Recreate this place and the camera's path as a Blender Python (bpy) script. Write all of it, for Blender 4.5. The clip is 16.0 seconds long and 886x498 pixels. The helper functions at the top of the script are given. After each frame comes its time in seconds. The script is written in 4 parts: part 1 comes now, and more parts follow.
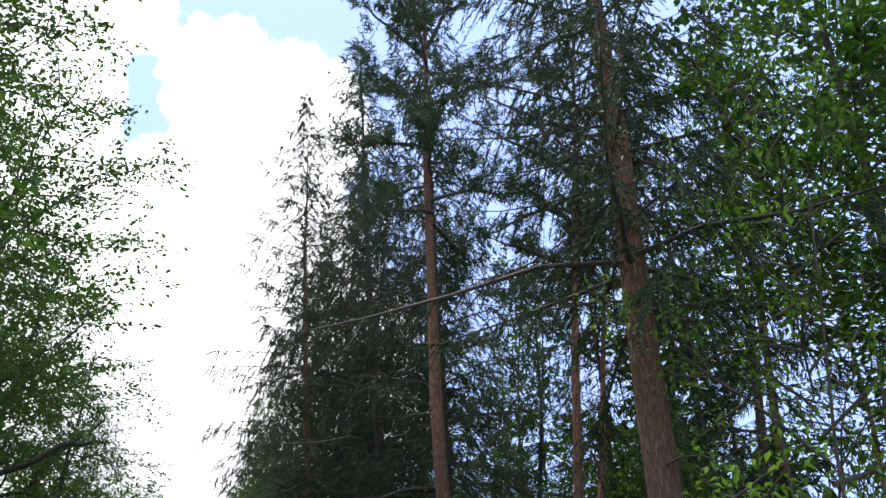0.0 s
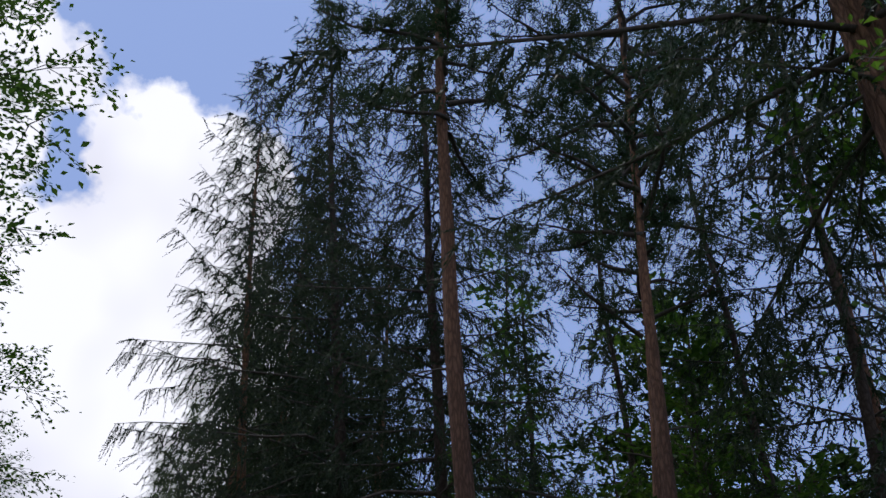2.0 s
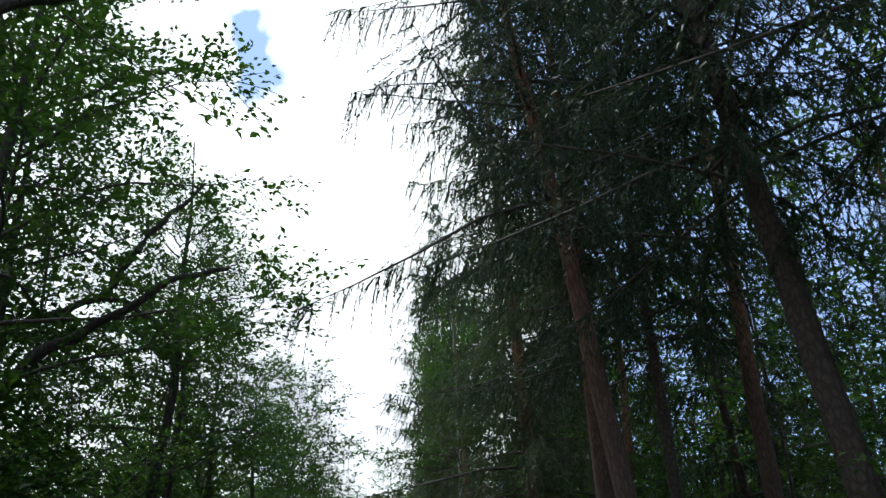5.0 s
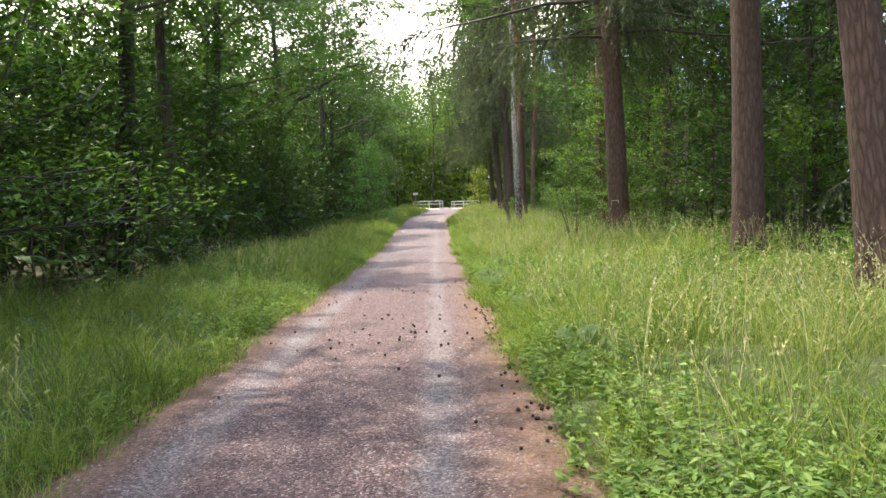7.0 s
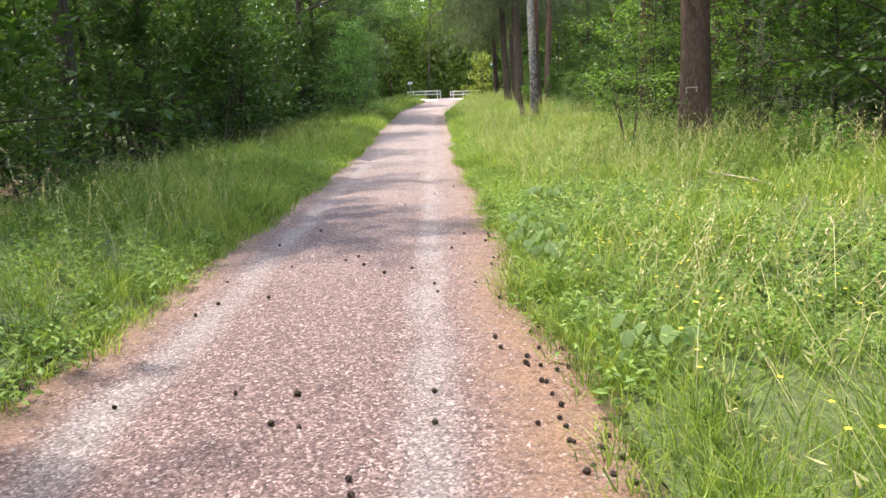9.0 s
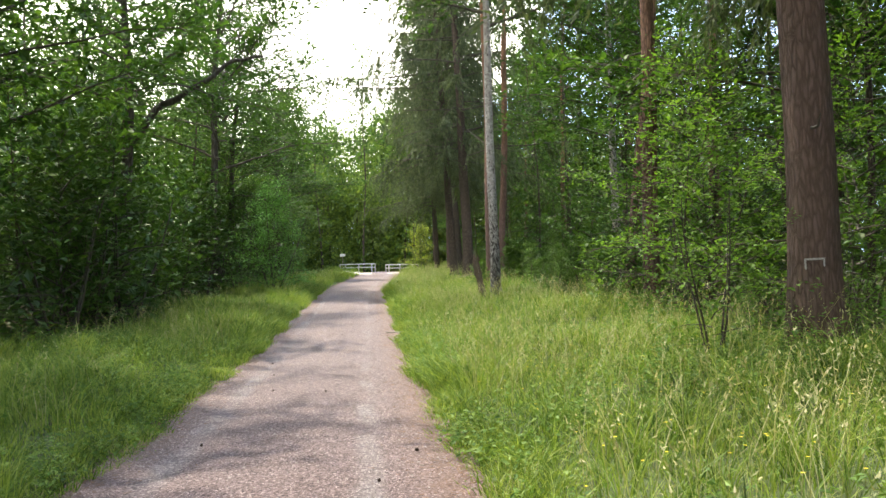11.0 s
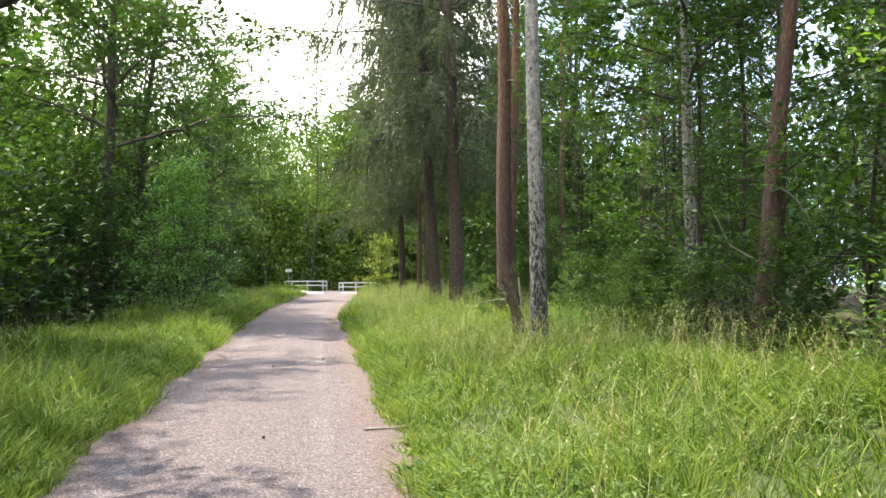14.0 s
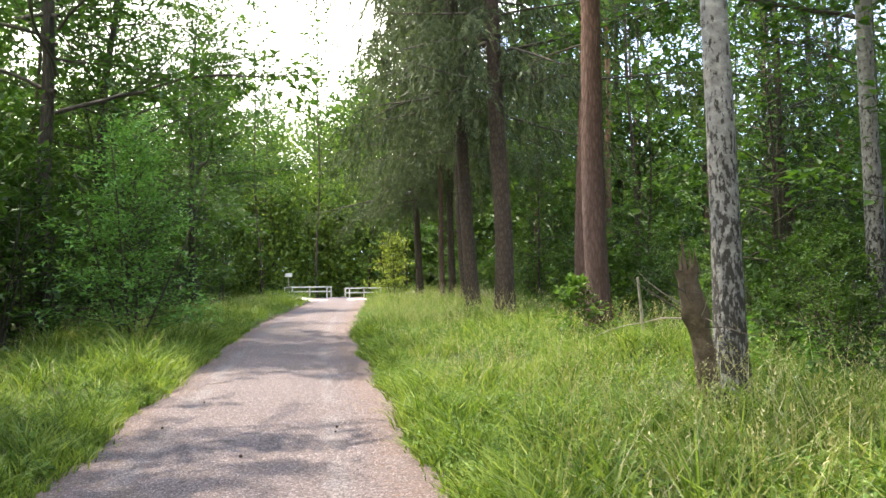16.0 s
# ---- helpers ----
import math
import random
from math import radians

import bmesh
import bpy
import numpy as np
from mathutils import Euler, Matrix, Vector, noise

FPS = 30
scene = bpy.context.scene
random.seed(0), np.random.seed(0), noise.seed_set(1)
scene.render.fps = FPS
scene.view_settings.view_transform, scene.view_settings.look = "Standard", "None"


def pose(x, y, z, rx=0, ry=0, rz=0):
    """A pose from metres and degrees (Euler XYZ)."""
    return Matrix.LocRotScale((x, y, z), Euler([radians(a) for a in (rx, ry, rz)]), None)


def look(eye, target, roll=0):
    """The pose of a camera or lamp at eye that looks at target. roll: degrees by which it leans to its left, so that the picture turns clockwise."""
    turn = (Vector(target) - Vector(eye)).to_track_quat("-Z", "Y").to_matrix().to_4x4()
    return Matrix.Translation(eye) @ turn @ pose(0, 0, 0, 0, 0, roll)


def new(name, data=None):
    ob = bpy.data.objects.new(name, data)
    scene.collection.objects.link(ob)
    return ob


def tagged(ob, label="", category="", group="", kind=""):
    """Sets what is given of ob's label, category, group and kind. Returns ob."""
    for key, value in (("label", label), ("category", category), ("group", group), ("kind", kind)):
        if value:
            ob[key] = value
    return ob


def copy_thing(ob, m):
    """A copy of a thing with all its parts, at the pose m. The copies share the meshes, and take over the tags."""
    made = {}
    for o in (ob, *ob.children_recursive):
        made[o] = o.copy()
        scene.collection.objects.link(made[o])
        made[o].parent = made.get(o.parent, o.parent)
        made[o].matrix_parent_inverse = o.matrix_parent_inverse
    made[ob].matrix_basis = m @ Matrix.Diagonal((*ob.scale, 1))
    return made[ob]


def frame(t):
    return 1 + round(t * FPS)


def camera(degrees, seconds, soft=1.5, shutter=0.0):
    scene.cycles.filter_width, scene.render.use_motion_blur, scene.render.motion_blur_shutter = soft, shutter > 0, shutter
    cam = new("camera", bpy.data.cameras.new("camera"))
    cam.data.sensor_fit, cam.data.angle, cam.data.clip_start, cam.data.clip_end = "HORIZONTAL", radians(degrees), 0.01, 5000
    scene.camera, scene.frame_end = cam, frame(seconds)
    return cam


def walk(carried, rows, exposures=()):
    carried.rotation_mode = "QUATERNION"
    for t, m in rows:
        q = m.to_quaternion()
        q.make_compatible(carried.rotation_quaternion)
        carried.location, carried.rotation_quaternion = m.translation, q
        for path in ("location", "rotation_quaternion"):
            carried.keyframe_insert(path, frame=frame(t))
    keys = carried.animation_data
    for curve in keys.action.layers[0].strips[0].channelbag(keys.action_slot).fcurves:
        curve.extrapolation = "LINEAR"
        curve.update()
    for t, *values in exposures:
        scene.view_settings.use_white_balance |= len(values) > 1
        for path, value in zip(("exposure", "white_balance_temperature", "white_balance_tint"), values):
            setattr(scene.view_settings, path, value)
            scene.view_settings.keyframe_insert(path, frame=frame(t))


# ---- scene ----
cam = camera(55.83, 16.0, soft=1.5)
# seconds, x, y, z, yaw to the left, pitch up, roll
PATH = [
    (0.0, -0.004, -16.200, 1.169, -14.85, 31.24, 2.24),
    (0.5, 0.024, -14.791, 1.193, -11.52, 35.67, -0.11),
    (1.0, 0.037, -13.386, 1.229, -11.73, 36.58, -0.24),
    (1.5, 0.064, -11.981, 1.242, -17.65, 36.87, 0.90),
    (2.0, 0.094, -10.581, 1.220, -20.99, 36.73, 1.79),
    (2.5, 0.124, -9.187, 1.202, -21.37, 36.17, 1.77),
    (3.0, 0.118, -7.791, 1.204, -22.07, 35.62, -0.41),
    (3.5, 0.097, -6.393, 1.205, -17.37, 32.07, -1.89),
    (3.7, 0.092, -5.833, 1.207, -15.36, 31.26, -2.55),
    (5.8, 0.106, 0.050, 1.220, -1.22, 16.64, -1.45),
    (6.0, 0.116, 0.610, 1.213, -0.98, 13.54, -1.31),
    (6.5, 0.165, 2.013, 1.181, -0.74, 3.60, -1.44),
    (7.0, 0.192, 3.425, 1.147, -0.50, -2.65, -2.01),
    (7.5, 0.199, 4.845, 1.143, -0.37, -5.81, -2.06),
    (8.0, 0.224, 6.275, 1.155, -0.43, -7.29, -2.74),
    (8.5, 0.243, 7.714, 1.165, -0.32, -9.63, -2.66),
    (9.0, 0.247, 9.159, 1.178, -0.35, -10.04, -2.30),
    (9.5, 0.235, 10.611, 1.187, -0.77, -7.67, -2.22),
    (10.0, 0.210, 12.069, 1.197, -1.53, -2.18, -2.11),
    (10.2, 0.201, 12.653, 1.198, -2.19, -1.04, -1.97),
    (12.3, 0.154, 18.785, 1.145, -8.73, 3.01, -0.55),
    (12.5, 0.150, 19.370, 1.149, -8.73, 2.94, -0.50),
    (13.0, 0.134, 20.832, 1.175, -8.74, 2.98, -0.94),
    (13.5, 0.119, 22.293, 1.196, -8.86, 2.98, -1.50),
    (14.0, 0.123, 23.748, 1.215, -8.80, 3.03, -0.13),
    (14.5, 0.138, 25.200, 1.231, -8.67, 3.05, -0.29),
    (15.0, 0.136, 26.650, 1.246, -7.79, 2.96, -0.47),
    (15.5, 0.122, 28.095, 1.286, -7.50, 2.98, -1.58),
    (16.0, 0.114, 29.537, 1.314, -8.65, 3.28, -0.89),
]


def carried(x, y, z, yaw, pitch, roll):
    a, b = radians(yaw), radians(pitch)
    ahead = Vector((-math.sin(a) * math.cos(b), math.cos(a) * math.cos(b), math.sin(b)))
    eye = Vector((x, y, z))
    return look(eye, eye + ahead, roll)


EXPOSURES = [(0.0, -0.5, 6300, 12), (0.3, -1.25, 6200, 16), (0.8, -1.65, 6100, 16), (3.7, -1.8, 5900, 12), (5.8, 0.0, 6200, 4), (7.0, 1.0, 7300, 11),
             (8.5, 1.35, 7300, 11), (9.5, 1.3, 7400, 9), (10.2, 0.92, 7500, 5), (12.5, 1.15, 7300, 9), (16.0, 1.2, 7300, 8)]
walk(cam, [(t, carried(*row)) for t, *row in PATH], EXPOSURES)

# ---- daylight ----
SUN_UP, SUN_FROM = radians(67), radians(318)      # elevation; compass bearing the light comes from (0 = +y, 90 = +x)
sun_way = Vector((math.sin(SUN_FROM) * math.cos(SUN_UP), math.cos(SUN_FROM) * math.cos(SUN_UP), math.sin(SUN_UP)))
sun = new("sun", bpy.data.lights.new("sun", "SUN"))
sun.data.energy, sun.data.angle, sun.data.color = 4.8, radians(1.0), (1.0, 0.95, 0.86)
sun.matrix_world = look(sun_way * 60, (0, 0, 0))

world = bpy.data.worlds.new("sky")
scene.world = world
world.use_nodes = True
wn, wl = world.node_tree.nodes, world.node_tree.links
wn.clear()


def wnode(kind, **values):
    n = wn.new(kind)
    for key, v in values.items():
        n.inputs[key].default_value = v
    return n


sky = wn.new("ShaderNodeTexSky")
sky.sky_type, sky.sun_disc, sky.sun_elevation, sky.sun_rotation = "NISHITA", False, SUN_UP, SUN_FROM
coords = wn.new("ShaderNodeTexCoord")
puffs = wnode("ShaderNodeTexNoise", Scale=16.0, Detail=7.0, Roughness=0.55)
wl.new(coords.outputs["Generated"], puffs.inputs["Vector"])


def bank(x, y, z, size):
    """How deep a direction lies inside a round bank of cloud."""
    n = wn.new("ShaderNodeVectorMath")
    n.operation = "DISTANCE"
    v = Vector((x, y, z)).normalized()
    n.inputs[1].default_value = v
    wl.new(coords.outputs["Generated"], n.inputs[0])
    m = wn.new("ShaderNodeMath")
    m.operation = "SUBTRACT"
    m.inputs[0].default_value = size
    wl.new(n.outputs["Value"], m.inputs[1])
    return m.outputs[0]


def wmath(op, a, b):
    m = wn.new("ShaderNodeMath")
    m.operation = op
    for slot, v in zip(m.inputs, (a, b)):
        if isinstance(v, (int, float)):
            slot.default_value = v
        else:
            wl.new(v, slot)
    return m.outputs[0]


CLOUD_BANKS = [(-0.035, 0.775, 0.63, 0.088), (0.03, 0.775, 0.62, 0.085), (-0.32, 0.72, 0.63, 0.165), (-0.215, 0.70, 0.67, 0.075),
               (-0.05, 0.93, 0.36, 0.27), (-0.35, 0.87, 0.36, 0.30), (-0.9, -0.3, 0.5, 0.6), (0.8, -0.6, 0.3, 0.4), (-0.2, -0.9, 0.6, 0.35)]
depth = None
for spot in CLOUD_BANKS:
    one = bank(*spot)
    depth = one if depth is None else wmath("MAXIMUM", depth, one)
ragged = wmath("ADD", depth, wmath("MULTIPLY", wmath("SUBTRACT", puffs.outputs["Fac"], 0.5), 0.13))
mask = wn.new("ShaderNodeMapRange")
mask.inputs["From Min"].default_value, mask.inputs["From Max"].default_value = -0.008, 0.012
wl.new(ragged, mask.inputs["Value"])
tone = wnode("ShaderNodeTexNoise", Scale=3.2, Detail=3.0)
wl.new(coords.outputs["Generated"], tone.inputs["Vector"])
tint = wn.new("ShaderNodeValToRGB")
tint.color_ramp.elements[0].color, tint.color_ramp.elements[1].color = (19.0, 18.6, 20.5, 1), (30.0, 29.8, 29.6, 1)
tint.color_ramp.elements[0].position, tint.color_ramp.elements[1].position = 0.3, 0.55
wl.new(tone.outputs["Fac"], tint.inputs["Fac"])
haze = wn.new("ShaderNodeMixRGB")
haze.inputs["Fac"].default_value, haze.inputs["Color2"].default_value = 0.85, (10.0, 13.6, 22.5, 1)
wl.new(sky.outputs["Color"], haze.inputs["Color1"])
blend = wn.new("ShaderNodeMixRGB")
wl.new(mask.outputs["Result"], blend.inputs["Fac"])
wl.new(haze.outputs["Color"], blend.inputs["Color1"])
wl.new(tint.outputs["Color"], blend.inputs["Color2"])
back = wnode("ShaderNodeBackground", Strength=0.11)
wl.new(blend.outputs["Color"], back.inputs["Color"])
wout = wn.new("ShaderNodeOutputWorld")
wl.new(back.outputs["Background"], wout.inputs["Surface"])


# ---- materials ----
class Nodes:
    """A short hand for one node material."""

    def __init__(self, name):
        self.mat = bpy.data.materials.new(name)
        self.mat.use_nodes = True
        self.n, self.l = self.mat.node_tree.nodes, self.mat.node_tree.links
        self.n.clear()
        self.out = self.n.new("ShaderNodeOutputMaterial")

    def add(self, kind, **links):
        n = self.n.new(kind)
        for key, v in links.items():
            slot = n.inputs[key.replace("_", " ")]
            if isinstance(v, bpy.types.NodeSocket):
                self.l.new(v, slot)
            else:
                slot.default_value = v
        return n

    def place(self, scale=(1, 1, 1)):
        return self.add("ShaderNodeMapping", Vector=self.n_coord().outputs["Object"], Scale=scale).outputs[0]

    def n_coord(self):
        return self.n.new("ShaderNodeTexCoord")

    def noise(self, where, scale, detail=4.0, rough=0.6):
        return self.add("ShaderNodeTexNoise", Vector=where, Scale=scale, Detail=detail, Roughness=rough).outputs["Fac"]

    def ramp(self, fac, *stops):
        r = self.add("ShaderNodeValToRGB", Fac=fac)
        while len(r.color_ramp.elements) < len(stops):
            r.color_ramp.elements.new(0.5)
        for e, (at, c) in zip(r.color_ramp.elements, stops):
            e.position, e.color = at, (*c, 1)
        return r.outputs["Color"]

    def mix(self, fac, a, b, how="MIX"):
        m = self.n.new("ShaderNodeMixRGB")
        m.blend_type = how
        for slot, v in zip(m.inputs, (fac, a, b)):
            if isinstance(v, bpy.types.NodeSocket):
                self.l.new(v, slot)
            else:
                slot.default_value = v if isinstance(v, float) else (*v, 1)
        return m.outputs[0]

    def math(self, how, a, b=0.0):
        m = self.n.new("ShaderNodeMath")
        m.operation = how
        for slot, v in zip(m.inputs, (a, b)):
            if isinstance(v, bpy.types.NodeSocket):
                self.l.new(v, slot)
            else:
                slot.default_value = v
        return m.outputs[0]

    def bump(self, height, strength, distance):
        return self.add("ShaderNodeBump", Height=height, Strength=strength, Distance=distance).outputs["Normal"]

    def finish(self, shader):
        self.l.new(shader.outputs[0], self.out.inputs["Surface"])
        return self.mat


def leaf_material(name, dark, mid, light, glow=0.3, gloss=0.55):
    """Thin leaves: each its own tone, light passes through."""
    m = Nodes(name)
    island = m.n.new("ShaderNodeNewGeometry").outputs["Random Per Island"]
    patch = m.noise(m.place(), 0.55, 3.0)
    fac = m.math("ADD", m.math("MULTIPLY", island, 0.6), m.math("MULTIPLY", patch, 0.5))
    tone = m.ramp(fac, (0.12, dark), (0.5, mid), (0.92, light))
    who = m.n.new("ShaderNodeObjectInfo").outputs["Random"]
    tone = m.mix(m.math("MULTIPLY", who, 0.35), tone, mid)
    face = m.add("ShaderNodeBsdfPrincipled", Base_Color=tone, Roughness=0.5, Specular_IOR_Level=gloss * 0.6)
    warm = m.mix(0.8, tone, (1.25, 1.35, 0.45), "MULTIPLY")
    thin = m.add("ShaderNodeBsdfTranslucent", Color=warm)
    both = m.add("ShaderNodeMixShader", Fac=glow)
    m.l.new(face.outputs[0], both.inputs[1])
    m.l.new(thin.outputs[0], both.inputs[2])
    return m.finish(both)


def bark_material(name, low, high, crack, change=(3.0, 8.0), long=4.5, size=24.0, depth=0.02):
    """Plated bark: long plates parted by dark cracks, another colour higher up the stem."""
    m = Nodes(name)
    where = m.place((size, size, size / long))
    wob = m.add("ShaderNodeMixRGB", Fac=0.45, Color1=where, Color2=m.add("ShaderNodeTexNoise", Vector=where, Scale=1.5, Detail=3.0).outputs["Color"])
    cell = m.add("ShaderNodeTexVoronoi", Vector=wob.outputs[0], Scale=1.6)
    cell.feature = "DISTANCE_TO_EDGE"
    gap = m.ramp(cell.outputs["Distance"], (0.0, (0.38, 0.38, 0.38)), (0.26, (1, 1, 1)))
    z = m.add("ShaderNodeSeparateXYZ", Vector=m.n_coord().outputs["Object"]).outputs["Z"]
    up = m.add("ShaderNodeMapRange", Value=z, From_Min=change[0], From_Max=change[1]).outputs[0]
    grain = m.noise(m.place((14, 14, 5)), 2.0, 6.0, 0.7)
    big = m.noise(m.place((1, 1, 0.5)), 1.3, 3.0)
    tone = m.mix(up, low, high)
    tone = m.mix(grain, m.mix(0.55, tone, crack), tone)
    tone = m.mix(m.math("MULTIPLY", big, 0.5), tone, m.mix(1.0, tone, (0.75, 0.8, 0.7), "MULTIPLY"))
    tone = m.mix(gap, crack, tone)
    height = m.math("ADD", m.math("MULTIPLY", gap, 1.0), m.math("MULTIPLY", grain, 0.5))
    return m.finish(m.add("ShaderNodeBsdfPrincipled", Base_Color=tone, Roughness=0.9, Specular_IOR_Level=0.2, Normal=m.bump(height, 0.9, depth)))


def birch_material():
    m = Nodes("birch_bark")
    flat = m.noise(m.place((9, 9, 11)), 1.4, 5.0, 0.65)
    marks = m.noise(m.place((15, 15, 7)), 1.5, 5.0, 0.7)
    z = m.add("ShaderNodeSeparateXYZ", Vector=m.n_coord().outputs["Object"]).outputs["Z"]
    low = m.add("ShaderNodeMapRange", Value=z, From_Min=0.4, From_Max=3.2, To_Min=0.09, To_Max=-0.04).outputs[0]
    black = m.ramp(m.math("ADD", marks, low), (0.515, (0, 0, 0)), (0.575, (1, 1, 1)))
    paper = m.ramp(flat, (0.3, (0.17, 0.16, 0.155)), (0.55, (0.31, 0.30, 0.295)), (0.72, (0.50, 0.49, 0.47)))
    tone = m.mix(black, paper, (0.045, 0.04, 0.038))
    height = m.math("ADD", m.math("MULTIPLY", black, -0.6), flat)
    return m.finish(m.add("ShaderNodeBsdfPrincipled", Base_Color=tone, Roughness=0.75, Normal=m.bump(height, 0.8, 0.02)))


def ground_material():
    """Forest litter: brown needles and leaves, mossy green patches."""
    m = Nodes("forest_floor")
    fine = m.noise(m.place(), 45.0, 6.0, 0.75)
    mid = m.noise(m.place(), 3.5, 5.0, 0.65)
    wide = m.noise(m.place(), 0.35, 3.0)
    litter = m.ramp(fine, (0.3, (0.035, 0.024, 0.015)), (0.55, (0.10, 0.065, 0.04)), (0.75, (0.20, 0.14, 0.09)))
    moss = m.ramp(fine, (0.3, (0.02, 0.035, 0.01)), (0.7, (0.08, 0.12, 0.03)))
    tone = m.mix(m.ramp(m.math("ADD", m.math("MULTIPLY", mid, 0.6), m.math("MULTIPLY", wide, 0.5)), (0.5, (0, 0, 0)), (0.62, (1, 1, 1))), litter, moss)
    return m.finish(m.add("ShaderNodeBsdfPrincipled", Base_Color=tone, Roughness=0.95, Normal=m.bump(m.math("ADD", fine, mid), 0.8, 0.04)))


def road_material():
    """Reddish crushed stone, two pale worn wheel tracks, rusty needle litter along the rims (u across, v along)."""
    m = Nodes("gravel_road")
    uv = m.n.new("ShaderNodeUVMap").outputs[0]
    sep = m.add("ShaderNodeSeparateXYZ", Vector=uv)
    across = sep.outputs["X"]
    where = m.place()
    soft = m.noise(where, 1.1, 4.0, 0.6)
    wander = m.math("MULTIPLY", m.math("SUBTRACT", soft, 0.5), 0.16)
    u = m.math("ADD", across, wander)
    grit = m.add("ShaderNodeTexVoronoi", Vector=where, Scale=95.0)
    fine = m.noise(where, 160.0, 4.0, 0.7)
    stone = m.ramp(grit.outputs["Color"], (0.05, (0.040, 0.026, 0.028)), (0.35, (0.132, 0.084, 0.086)), (0.7, (0.235, 0.155, 0.155)), (0.97, (0.60, 0.47, 0.46)))
    grey = m.ramp(grit.outputs["Color"], (0.05, (0.13, 0.115, 0.122)), (0.5, (0.27, 0.243, 0.252)), (0.97, (0.55, 0.50, 0.49)))
    track = None
    for centre, wide in ((-0.57, 0.15), (0.44, 0.13)):
        gap = m.math("ABSOLUTE", m.math("SUBTRACT", u, centre))
        one = m.add("ShaderNodeMapRange", Value=gap, From_Min=wide * 0.25, From_Max=wide, To_Min=1.0, To_Max=0.0).outputs[0]
        track = one if track is None else m.math("MAXIMUM", track, one)
    track = m.math("MULTIPLY", track, m.ramp(soft, (0.25, (0.15, 0.15, 0.15)), (0.65, (0.85, 0.85, 0.85))))
    bare = m.add("ShaderNodeMapRange", Value=sep.outputs["Y"], From_Min=14.0, From_Max=26.0, To_Min=0.0, To_Max=0.42).outputs[0]
    tone = m.mix(m.math("MAXIMUM", track, bare), stone, grey)
    rim = m.add("ShaderNodeMapRange", Value=m.math("ABSOLUTE", m.math("ADD", u, 0.05)), From_Min=0.60, From_Max=0.84).outputs[0]
    needles = m.noise(m.place((60, 60, 60)), 1.0, 6.0, 0.8)
    litter = m.ramp(needles, (0.3, (0.09, 0.05, 0.034)), (0.5, (0.28, 0.165, 0.11)), (0.72, (0.44, 0.29, 0.195)))
    pines = m.add("ShaderNodeMapRange", Value=sep.outputs["Y"], From_Min=13.0, From_Max=19.0, To_Min=1.0, To_Max=0.4).outputs[0]
    patchy = m.math("MULTIPLY", m.math("MULTIPLY", rim, pines), m.ramp(m.noise(where, 4.0, 5.0, 0.7), (0.35, (0.45, 0.45, 0.45)), (0.6, (1, 1, 1))))
    tone = m.mix(patchy, tone, litter)
    wide = m.noise(where, 0.5, 3.0)
    tone = m.mix(m.math("MULTIPLY", wide, 0.45), tone, m.mix(1.0, tone, (0.72, 0.68, 0.70), "MULTIPLY"))
    clods = m.ramp(m.noise(where, 28.0, 6.0, 0.85), (0.36, (0.5, 0.48, 0.48)), (0.5, (0.95, 0.95, 0.95)), (0.66, (1.25, 1.25, 1.25)))
    tone = m.mix(0.8, tone, clods, "MULTIPLY")
    height = m.math("ADD", m.math("MULTIPLY", grit.outputs["Distance"], -1.0), m.math("ADD", fine, m.noise(where, 28.0, 6.0, 0.85)))
    return m.finish(m.add("ShaderNodeBsdfPrincipled", Base_Color=tone, Roughness=0.9, Normal=m.bump(height, 0.9, 0.015)))


def plain_material(name, a, b, scale=12.0, rough=0.8, bump=0.3, dist=0.01):
    m = Nodes(name)
    n = m.noise(m.place(), scale, 5.0, 0.7)
    tone = m.ramp(n, (0.3, a), (0.7, b))
    return m.finish(m.add("ShaderNodeBsdfPrincipled", Base_Color=tone, Roughness=rough, Normal=m.bump(n, bump, dist)))


def blade_material(name, dark, mid, light, glow=0.35):
    m = Nodes(name)
    island = m.n.new("ShaderNodeNewGeometry").outputs["Random Per Island"]
    patch = m.noise(m.place(), 0.8, 4.0, 0.6)
    fac = m.math("ADD", m.math("MULTIPLY", island, 0.55), m.math("MULTIPLY", patch, 0.6))
    tone = m.ramp(fac, (0.25, dark), (0.55, mid), (0.9, light))
    face = m.add("ShaderNodeBsdfPrincipled", Base_Color=tone, Roughness=0.55, Specular_IOR_Level=0.25)
    thin = m.add("ShaderNodeBsdfTranslucent", Color=m.mix(0.7, tone, (1.2, 1.25, 0.5), "MULTIPLY"))
    both = m.add("ShaderNodeMixShader", Fac=glow)
    m.l.new(face.outputs[0], both.inputs[1])
    m.l.new(thin.outputs[0], both.inputs[2])
    return m.finish(both)


OAK_LEAF = leaf_material("oak_leaf", (0.026, 0.058, 0.017), (0.052, 0.110, 0.026), (0.105, 0.185, 0.041), 0.38)
BEECH_LEAF = leaf_material("beech_leaf", (0.022, 0.056, 0.017), (0.050, 0.113, 0.025), (0.115, 0.198, 0.041), 0.4)
HAZEL_LEAF = leaf_material("hazel_leaf", (0.036, 0.081, 0.020), (0.078, 0.154, 0.033), (0.155, 0.255, 0.055), 0.42)
# yellow-green leaf, its colour raised to carry the sun on one shrub
YELLOW_LIT_LEAF = leaf_material("yellow_green_lit_leaf", (0.12, 0.17, 0.03), (0.24, 0.30, 0.05), (0.36, 0.40, 0.08), 0.45)
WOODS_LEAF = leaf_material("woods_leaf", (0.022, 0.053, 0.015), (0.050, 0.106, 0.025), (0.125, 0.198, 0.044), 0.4)
